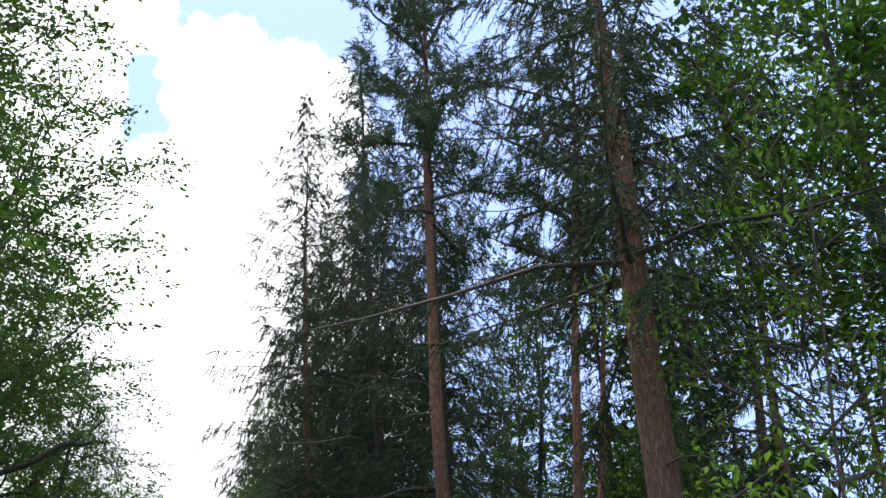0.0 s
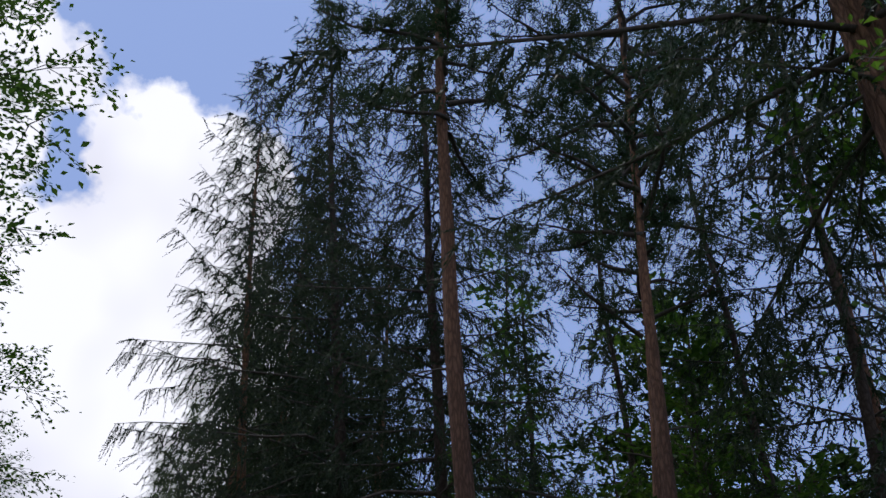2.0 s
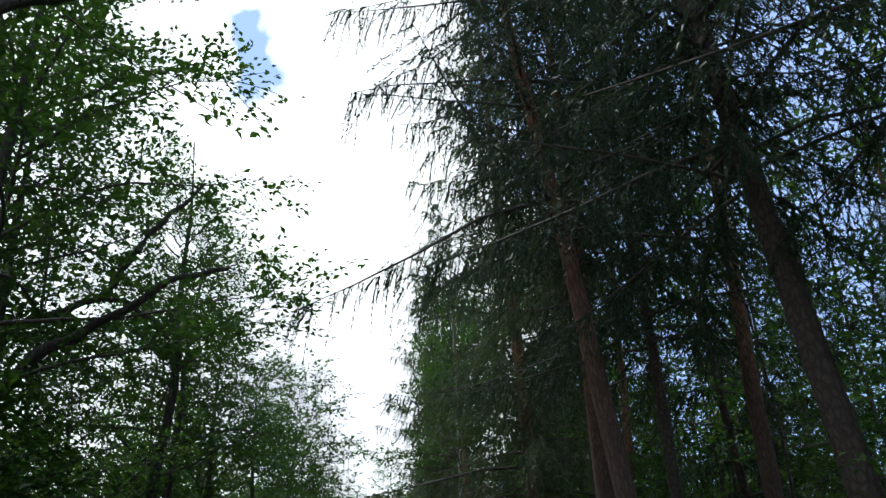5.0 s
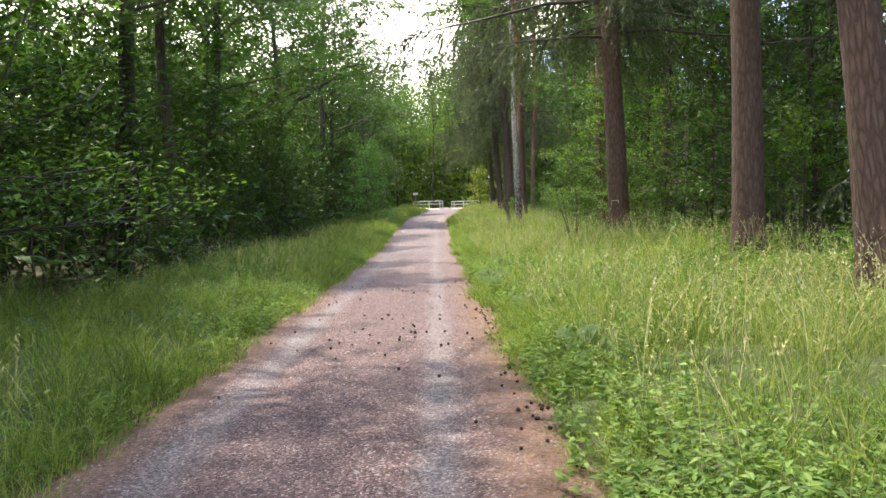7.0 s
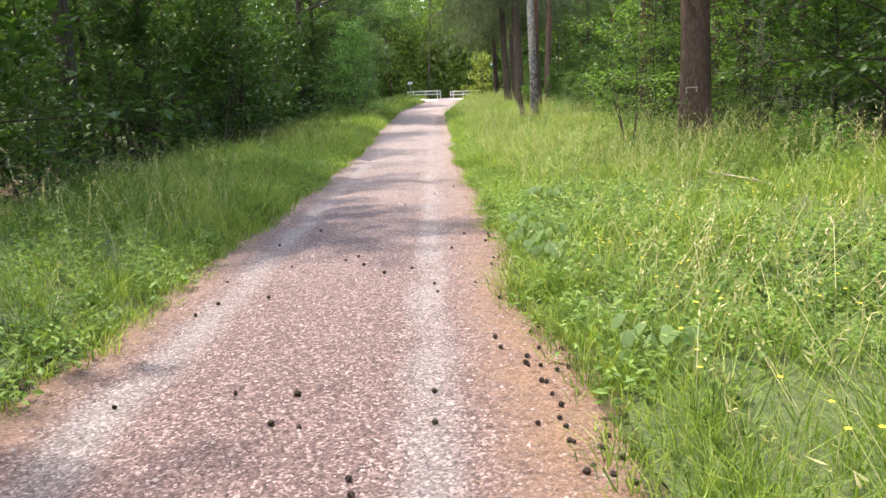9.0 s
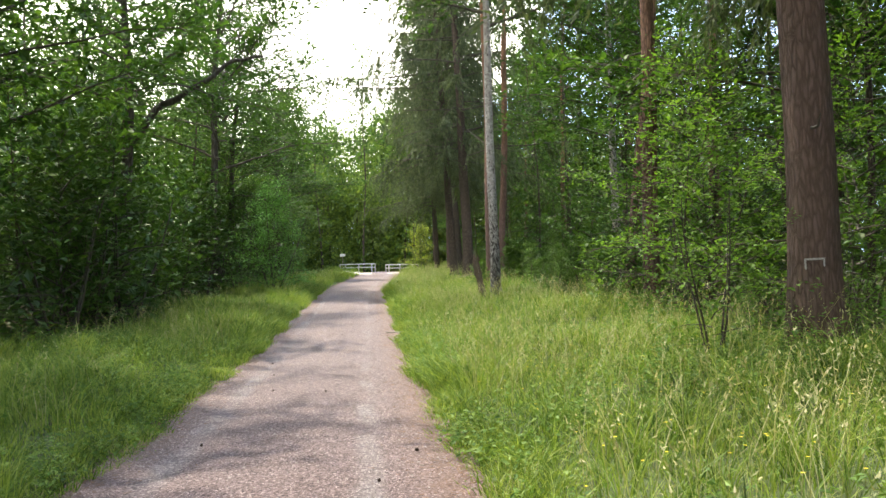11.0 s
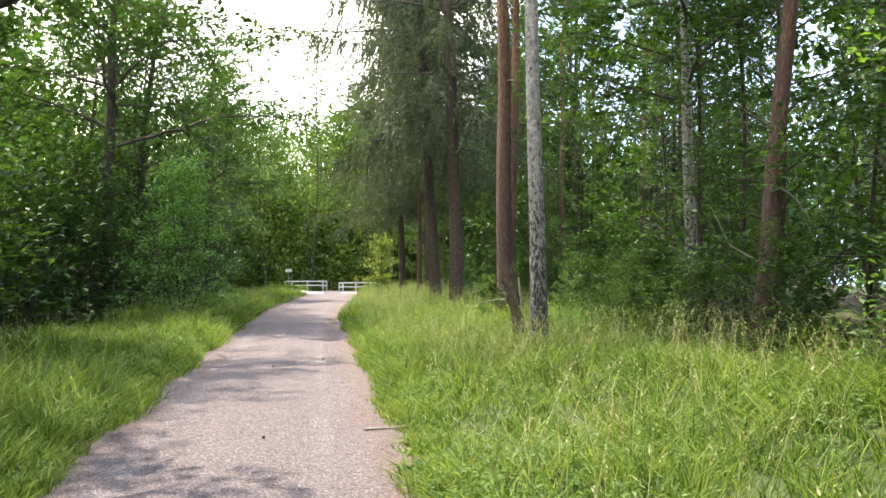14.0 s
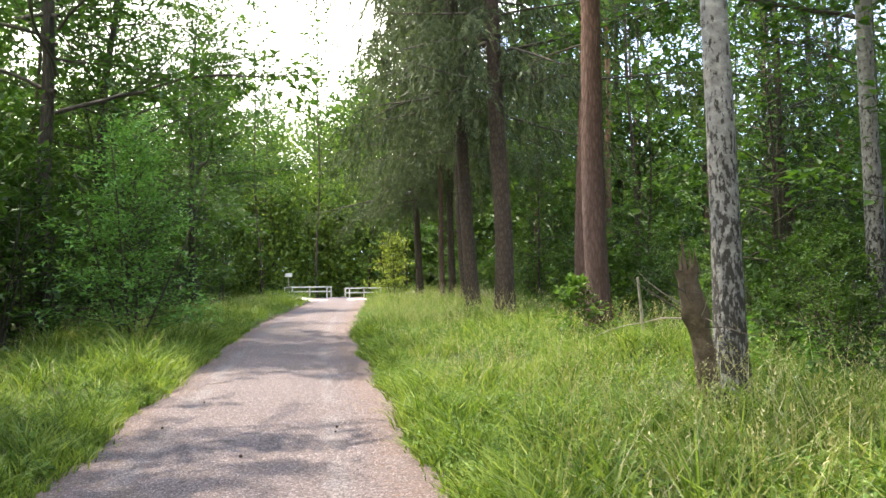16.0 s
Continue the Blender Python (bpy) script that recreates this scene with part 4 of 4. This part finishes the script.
def weeds(side, count, near, far, name, words, mat, leaf, tall):
    """Leafy herbs: an upright stalk with whorls of leaves."""
    r = np.random.default_rng(70 + side + int(tall * 100))
    x, y, z = verge_points(r, count, side, near, far, 3, 60, 1.25)
    keep = patches(x * 1.3 + 2, y * 1.2) > r.uniform(0.2, 0.9, len(x))
    root = np.stack([x, y, z], 1)[keep]
    n, per = len(root), 14
    h = tall * r.uniform(0.5, 1.2, n)
    k = np.tile(np.linspace(0.15, 1.0, per), n)
    base = np.repeat(root, per, 0) + np.stack([0 * k, 0 * k, k * np.repeat(h, per)], 1) + r.normal(size=(n * per, 3)) * [0.025, 0.025, 0.01]
    a = np.tile(np.arange(per) * 2.4, n) + r.uniform(0, 6.28, n * per)
    way = np.stack([np.cos(a), np.sin(a), 0.15 + 0 * a + r.normal(size=n * per) * 0.3], 1)
    size = leaf * r.uniform(0.6, 1.2, n * per) * (1.15 - 0.55 * k)
    v1, f1 = leaf_quads(base, way, np.array([0, 0, 1.0]) + r.normal(size=way.shape) * 0.3, size, size * 0.5)
    tagged(new(name, quick_mesh(name, v1, f1, mat)), words, "weeds", kind="stuff")


weeds(1, 11000, 1.35, 5.4, "verge_weeds", "leafy green herbs and nettles among the grass", WEED, 0.07, 0.30)
weeds(-1, 6000, 1.2, 5.0, "verge_weeds", "leafy green herbs among the grass by the ditch", WEED, 0.07, 0.30)
weeds(1, 22000, 1.3, 5.6, "small_herbs", "small-leaved clover and bedstraw filling the grass", WEED, 0.042, 0.2)
weeds(-1, 10000, 1.3, 4.8, "small_herbs", "small-leaved herbs filling the grass", WEED, 0.042, 0.2)
weeds(1, 2200, 1.10, 1.6, "edge_weeds", "low bramble and nettle leaves at the gravel's edge", WEED, 0.065, 0.2)
weeds(-1, 2000, 1.08, 1.6, "edge_weeds", "low herbs creeping over the gravel's edge", WEED, 0.06, 0.18)
weeds(1, 3000, 4.4, 7.6, "rim_herbs", "tall herbs and ferns at the wood's rim", FERN_LEAF, 0.13, 0.6)
weeds(-1, 1500, 4.6, 7.4, "rim_herbs", "ferns and herbs along the dark ditch", FERN_LEAF, 0.13, 0.5)



def butterbur(x, y, count, seed):
    """A low plant with broad pale leaves on short stalks."""
    r = np.random.default_rng(seed)
    root = thing("broad_leaved_plant", at_land(x, y), "low plant with broad pale green leaves at the gravel's edge", "plant", "broad-leaved plants at the gravel's edge")
    for k in range(count + 5):
        a, h, out = k * 2.4 + r.uniform(-0.4, 0.4), r.uniform(0.08, 0.26), r.uniform(0.03, 0.14)
        top = np.array([out * math.cos(a), out * math.sin(a), h])
        stalk = part("stalk", quick_mesh("stalk", *tube(np.array([[0, 0, -0.02], top * [0.5, 0.5, 0.6], top]), [0.004, 0.003, 0.002], 4), WEED, True), root)
        rim = np.linspace(0, 2 * np.pi, 13)[:-1]
        long, wide = r.uniform(0.032, 0.052), r.uniform(0.028, 0.045)
        px = long * (0.75 + np.cos(rim) * (1 - 0.12 * np.cos(rim * 2)))
        py = wide * np.sin(rim) * (1 + 0.08 * np.cos(rim * 6))
        pz = -1.6 * py ** 2 / wide - 0.9 * np.maximum(px - long, 0) + 0.004 * np.cos(rim * 6)
        c, s = math.cos(a), math.sin(a)
        edge = np.stack([px * c - py * s, px * s + py * c, pz], 1)
        hub = np.array([[long * 0.75 * c, long * 0.75 * s, 0.006]])
        fan = np.stack([np.full(12, 12), np.arange(12), (np.arange(12) + 1) % 12], 1)
        part("leaf", quick_mesh("leaf", np.concatenate([edge, hub]) + top, fan, BROAD), root)


BROAD = blade_material("broad_leaf", (0.09, 0.15, 0.06), (0.17, 0.26, 0.10), (0.28, 0.37, 0.17), 0.3)
for k, (x, y, count) in enumerate(((0.98, 15.5, 11), (1.04, 15.2, 12), (1.0, 14.75, 10), (1.1, 14.3, 9), (1.02, 16.1, 8), (1.15, 12.6, 8), (1.2, 9.4, 9), (1.3, 9.0, 8), (1.32, 17.2, 8))):
    butterbur(x, y, count, 200 + k)

# maple sprays that reach out of the wood over the verge
MAPLE_LEAF = leaf_material("maple_leaf", (0.062, 0.14, 0.028), (0.12, 0.235, 0.042), (0.21, 0.35, 0.065), 0.45)
MAPLE = leafy_crown(np.random.default_rng(12), 0.6, 4.6, 2.7, 34, 0.08, MAPLE_LEAF, up=0.2, droop=0.3, per=26, bare=0.2, flat=0.88)
for x, y, size, turn in ((5.2, 27.4, 0.9, 0.0), (-5.3, 12.4, 1.25, 2.0), (-5.6, 8.0, 1.1, 4.0), (6.4, 25.0, 0.8, 1.0)):
    young = shrub("young_maple", MAPLE, "young maple reaching out bright fresh leaves over the verge", "maple tree", "young maples", stems=3, height=3.6)
    young.matrix_basis = at_land(x, y) @ Matrix.Rotation(turn, 4, "Z") @ Matrix.Scale(size, 4)

tall_maple = shrub("young_maple", MAPLE, "tall young maple with glowing fresh green leaves", "maple tree", "young maples", stems=3, height=3.6)
tall_maple.matrix_basis = at_land(5.9, -9.3) @ Matrix.Diagonal((1.0, 1.0, 1.95, 1.0))

# ---- cross path and footbridge rails at the far end ----
def far_path():
    r = np.random.default_rng(2)
    xs2 = np.linspace(-3.0, 9.0, 41)
    ys2 = np.linspace(-1, 1, 9)
    A, B = np.meshgrid(xs2, ys2)
    yy = 72.6 + 0.05 * (A - 2) + B * (1.3 + 0.12 * np.sin(A * 1.9))
    zz = land(A, yy) + 0.022 - 0.03 * np.abs(B) ** 6
    v = np.stack([A, yy, zz], -1).reshape(-1, 3)
    i = (np.arange(8)[:, None] * 41 + np.arange(40)[None]).ravel()
    return quick_mesh("path", v, np.stack([i, i + 1, i + 42, i + 41], 1), SAND, True)


SAND = plain_material("pale_sand", (0.42, 0.38, 0.32), (0.62, 0.57, 0.50), 18, 0.95)
tagged(new("path", far_path()), "pale sandy path crossing at the track's end", "path", kind="structure")


def beam(a, b, thick, tall, mat, name):
    """A squared timber from a to b with broken edges."""
    a, b = Vector(a), Vector(b)
    bm = bmesh.new()
    bmesh.ops.create_cube(bm, size=1.0)
    bmesh.ops.scale(bm, vec=(thick, (b - a).length, tall), verts=bm.verts)
    bmesh.ops.bevel(bm, geom=list(bm.edges), offset=0.012, segments=1, affect="EDGES")
    turn = (b - a).to_track_quat("Y", "Z").to_matrix().to_4x4()
    bmesh.ops.transform(bm, matrix=Matrix.Translation((a + b) / 2) @ turn, verts=bm.verts)
    me = bpy.data.meshes.new(name)
    bm.to_mesh(me)
    bm.free()
    me.materials.append(mat)
    return me


def railing(posts, words):
    """Posts, a top rail and a lower rail along a line of (x, y, height of the ground)."""
    x0, y0 = posts[0]
    g = float(land(x0, y0))
    root = thing("bridge_railing", Matrix.Translation((x0, y0, g)), words, "railing", "railings of the footbridge")
    at = [Vector((x - x0, y - y0, 0)) for x, y in posts]
    for p in at:
        part("post", beam(p + Vector((0, 0, -0.2)), p + Vector((0.001, 0, 0.52)), 0.08, 0.08, WHITE_WOOD, "post"), root)
    for p, q in zip(at, at[1:]):
        lift = Vector((0, 0, 0.55))
        part("top_rail", beam(p + lift, q + lift, 0.10, 0.07, WHITE_WOOD, "top_rail"), root)
        lift = Vector((0, -0.065, 0.30))
        part("lower_rail", beam(p + lift, q + lift, 0.045, 0.075, WHITE_WOOD, "lower_rail"), root)


railing([(-1.65, 77.6), (-1.2, 76.6), (-0.25, 76.5), (0.7, 76.6), (0.95, 77.5)], "weathered white wooden railing beside the footbridge")
railing([(1.75, 77.5), (1.95, 76.6), (2.75, 76.5), (3.7, 76.6), (4.15, 77.6)], "weathered white wooden railing beside the footbridge and shrub")




def sign(x, y):
    """A small white board on a thin post."""
    root = thing("sign", at_land(x, y), "small white board on a thin post beyond the railing", "sign")
    part("post", beam((0, 0, -0.2), (0.001, 0, 1.42), 0.06, 0.06, DEAD, "post"), root)
    part("board", beam((-0.2, -0.05, 1.3), (0.2, -0.05, 1.3), 0.02, 0.2, WHITE_WOOD, "board"), root, "white weathered board")


sign(-1.45, 78.2)


# ---- things on the track and in the verge ----
def road_top(x, y):
    u = np.clip((x - road_x(y)) / 1.23, -1, 1)
    ruts = -0.022 * np.exp(-((u + 0.57) / 0.16) ** 2) - 0.022 * np.exp(-((u - 0.44) / 0.16) ** 2) + 0.02 * (1 - u ** 2)
    return land(road_x(y), y) + ruts + 0.006 * np.sin(x * 9 + y * 5) * np.sin(y * 3.1) + 0.014 - 0.022 * np.abs(u) ** 8


def cone_mesh():
    """An open pine cone: rows of scales that stand off a short spindle."""
    rows, around = 9, 10
    k = np.arange(rows)[:, None] / (rows - 1)
    a = np.arange(around)[None] / around * 6.283 + np.arange(rows)[:, None] * 0.5
    rad = 0.019 * np.sin(np.pi * (0.16 + 0.76 * k)) ** 0.8 * (1 + 0.28 * ((np.arange(around)[None] + np.arange(rows)[:, None]) % 2))
    y = (k - 0.5) * 0.046 + 0 * a
    v = np.stack([rad * np.cos(a), y, rad * np.sin(a)], -1).reshape(-1, 3)
    v = np.concatenate([v, [[0, -0.025, 0], [0, 0.027, 0]]])
    faces = []
    for i in range(rows - 1):
        for j in range(around):
            p, q = i * around + j, i * around + (j + 1) % around
            faces += [(p, q, q + around), (p, q + around, p + around)]
    for j in range(around):
        faces.append((rows * around, (j + 1) % around, j))
        faces.append((rows * around + 1, (rows - 1) * around + j, (rows - 1) * around + (j + 1) % around))
    return quick_mesh("pine_cone", v, np.array(faces), CONE)


CONES = [(-0.34, 12.37), (-0.28, 12.02), (-0.6, 12.42), (0.21, 12.4), (0.21, 12.07), (-0.06, 11.6), (-0.04, 11.48), (-0.14, 11.3), (-0.06, 11.1),
         (-0.02, 11.06), (-0.02, 10.81), (-0.15, 10.75), (0.08, 11.15), (0.25, 11.16), (-0.53, 11.36), (-0.59, 11.17), (-0.43, 10.94), (-0.32, 10.48),
         (-0.54, 10.44), (-0.66, 10.54), (-0.7, 10.27), (-0.77, 10.75), (-1.08, 12.38), (0.27, 10.46), (-1.2, 11.5), (-1.3, 10.82), (-1.0, 10.41),
         (0.45, 10.91), (0.48, 10.59), (0.65, 10.81), (0.7, 10.65), (0.69, 10.23), (0.77, 10.11), (0.51, 13.11), (0.63, 12.79), (0.75, 13.83),
         (0.84, 10.53), (-0.29, 15.06), (0.06, 14.95), (-0.10, 9.3), (-0.23, 9.86), (-0.03, 11.11)]
r = np.random.default_rng(90)
spots = list(CONES) + [(r.normal(0.74, 0.09), r.uniform(7.0, 16.5)) for _ in range(120)] + [(r.uniform(-1.2, 0.6), r.uniform(6.5, 17)) for _ in range(26)]
spots += [(r.uniform(-1.3, 0.7), r.uniform(17, 40)) for _ in range(14)]
cone = tagged(new("pine_cone", cone_mesh()), "small dark brown open pine cone lying on the gravel", "pine cone", "pine cones on the track")
for n, (x, y) in enumerate(spots):
    size = r.uniform(0.58, 0.85)
    m = pose(x, y, float(road_top(x, y)) + 0.015 * size, r.uniform(-12, 12), r.uniform(0, 360), r.uniform(0, 360)) @ Matrix.Scale(size, 4)
    if n:
        copy_thing(cone, m)
    else:
        cone.matrix_basis = m


def pebbles():
    """Loose stones on the gravel, a few millimetres to two centimetres."""
    r = np.random.default_rng(91)
    n = 12000
    y = 4 + 42 * r.uniform(0, 1, n) ** 1.2
    x = road_x(y) + r.uniform(-1.16, 1.16, n)
    s = 0.004 + 0.008 * r.uniform(0, 1, n) ** 3
    c = np.stack([x, y, road_top(x, y) + s * 0.2], 1)
    octa = np.array([(1, 0, 0), (0, 1, 0), (-1, 0, 0), (0, -1, 0), (0, 0, 0.7), (0, 0, -0.7)], float)
    v = c[:, None] + octa[None] * s[:, None, None] * r.uniform(0.6, 1.5, (n, 6, 1))
    f = np.array([(0, 1, 4), (1, 2, 4), (2, 3, 4), (3, 0, 4), (1, 0, 5), (2, 1, 5), (3, 2, 5), (0, 3, 5)])
    return quick_mesh("loose_stones", v.reshape(-1, 3), (np.arange(n)[:, None, None] * 6 + f[None]).reshape(-1, 3), STONE)


tagged(new("loose_stones", pebbles()), "loose small stones scattered over the gravel", "stones", kind="stuff")


def needle_litter():
    """Fallen brown needles and bits of twig along the track's rims."""
    r = np.random.default_rng(92)
    n = 18000
    y = 4 + 44 * r.uniform(0, 1, n) ** 1.2
    side = np.where(r.uniform(size=n) < 0.68, 1, -1)
    x = road_x(y) + side * (1.24 - np.abs(r.normal(0, 0.2, n)))
    a = r.uniform(0, 6.28, n)
    way = np.stack([np.cos(a), np.sin(a), r.normal(0, 0.12, n)], 1)
    at = np.stack([x, y, road_top(x, y) + 0.004], 1)
    v, f = needle_tris(at, way, r.uniform(0.03, 0.075, n), np.full(n, 0.004), r)
    return quick_mesh("needle_litter", v, f, LITTER)


LITTER = plain_material("brown_needles", (0.16, 0.085, 0.05), (0.40, 0.25, 0.16), 30)
tagged(new("needle_litter", needle_litter()), "rusty fallen pine needles along the gravel's rims", "needle litter", kind="stuff")


def wood_thing(name, spine, radii, mat, words, category, sides=10, rough=0.1):
    base = np.array(spine[0], float)
    v, f = tube(np.array(spine, float) - base, radii, sides, rough)
    ob = new(name, quick_mesh(name, v, f, mat, True))
    ob.matrix_world = Matrix.Translation(base)
    return tagged(ob, words, category)


def old_stump(x, y):
    r = np.random.default_rng(93)
    root = thing("dead_stump", at_land(x, y) @ tilt(-0.12, 0.0), "broken rotting tree stump with bare twigs beside the birch", "tree stump")
    z = np.linspace(-0.2, 1.15, 16)
    pts = np.stack([0.03 * np.sin(z * 4), 0.02 * np.cos(z * 3), z], 1)
    rad = np.interp(z, [-0.2, 0.1, 0.5, 0.9, 1.15], [0.14, 0.11, 0.075, 0.09, 0.085]) * (1 + 0.12 * np.sin(z * 17) + 0.06 * np.sin(z * 41))
    part("stem", quick_mesh("stem", *tube(pts, rad, 14, 0.16, 1.0), STUMP, True), root)
    for k in range(9):
        a = k * 0.9 - 2.2 + r.uniform(-0.3, 0.3)
        spine = bend((0, 0, r.uniform(0.55, 1.12)), unit(np.array([math.cos(a) - 0.7, math.sin(a) - 0.3, r.uniform(0.2, 1.0)])), r.uniform(0.25, 0.8), 6, r.uniform(-0.2, 0.4), 0.15, r)
        part("dead_branch", quick_mesh("dead_branch", *tube(spine, np.linspace(0.007, 0.002, 7), 5), DEAD if k % 4 == 1 else TWIG, True), root, "bare broken twig")
    for k in range(8):
        a = k * 0.785
        sliver = np.array([[0.06 * math.cos(a), 0.06 * math.sin(a), 1.1], [0.062 * math.cos(a), 0.062 * math.sin(a), 1.16], [0.06 * math.cos(a), 0.06 * math.sin(a), 1.2 + 0.1 * (k % 3)]])
        part("splinter", quick_mesh("splinter", *tube(sliver, [0.028, 0.018, 0.003], 4), STUMP), root)


old_stump(3.08, 35.6)
g = float(land(4.0, 39.2))
wood_thing("dead_branch", [(4.03, 39.2, g - 0.05), (4.0, 39.2, g + 0.4), (3.96, 39.2, g + 0.85)], [0.022, 0.02, 0.016], DEAD, "pale bare stick standing in the grass", "branch")
g = float(land(9.4, 35.6))
wood_thing("fallen_branch", [(9.4, 35.6, g), (8.4, 36.0, 1.05), (7.6, 36.4, 1.55), (7.0, 36.8, 2.0), (6.75, 37.0, 2.7)], [0.03, 0.026, 0.02, 0.014, 0.006], DEAD, "long thin bare branch leaning out of the undergrowth", "branch")
g = float(land(5.45, 15.2))
wood_thing("birch_log", [(5.75, 15.5, g + 0.02), (5.5, 15.2, g + 0.2), (5.25, 15.0, g + 0.42)], [0.075, 0.08, 0.07], BIRCH_BARK, "short pale birch log propped in the grass", "log")
r = np.random.default_rng(94)
for x, y, long in ((2.6, 33.6, 0.9), (4.6, 40.0, 1.1), (3.6, 16.8, 0.9), (0.55, 30.8, 0.5)):
    a = r.uniform(0, 3.1)
    g = float(land(x, y)) if abs(x) > 1 else float(road_top(x, y)) + 0.01
    wood_thing("fallen_branch", [(x, y, g), (x + 0.5 * long * math.cos(a), y + 0.5 * long * math.sin(a), g + 0.1 * (x > 1)), (x + long * math.cos(a + 0.2), y + long * math.sin(a + 0.2), g + 0.18 * (x > 1))],
               [0.012, 0.01, 0.004], DEAD, "thin bare fallen branch lying in the grass", "branch", 6)


def painted_mark():
    """A pale bracket painted on the thick spruce, as thin strips that follow the bark."""
    host = [o for o in scene.objects if o.name.startswith("spruce") and abs(o.location.x - 4.4) < 0.01 and abs(o.location.y - 22.5) < 0.01][0]
    for z0, z1, a0, a1 in ((0.842, 0.86, -2.3, -1.7), (0.76, 0.86, -2.33, -2.27), (0.78, 0.86, -1.73, -1.67)):
        a = np.linspace(a0, a1, 7)
        rad = 0.268
        v = np.concatenate([np.stack([rad * np.cos(a), rad * np.sin(a), 0 * a + z], 1) for z in (z0, z1)] + [np.stack([(rad - 0.03) * np.cos(a), (rad - 0.03) * np.sin(a), 0 * a + z], 1) for z in (z0, z1)])
        i = np.arange(6)
        f = np.concatenate([np.stack([i, i + 1, i + 8, i + 7], 1), np.stack([i + 7, i + 8, i + 22, i + 21], 1), np.stack([i + 14, i + 15, i + 1, i], 1)])
        part("painted_mark", quick_mesh("painted_mark", v, f, MARK), host, "pale painted strip on the bark")


painted_mark()


def flowers():
    r = np.random.default_rng(95)
    x, y, z = verge_points(r, 420, 1, 1.4, 4.6, 7, 24)
    at = np.stack([x, y, z + r.uniform(0.2, 0.36, len(x))], 1)
    per = 5
    a = np.tile(np.arange(per) * 1.2566, len(x))
    way = np.stack([np.cos(a), np.sin(a), 0.35 + 0 * a], 1)
    v, f = leaf_quads(np.repeat(at, per, 0), way, np.tile([0, 0, 1.0], (len(a), 1)), np.full(len(a), 0.012), np.full(len(a), 0.009))
    return quick_mesh("yellow_flowers", v, f, PETAL)


tagged(new("yellow_flowers", flowers()), "tiny yellow meadow flowers among the grass", "flowers", kind="stuff")
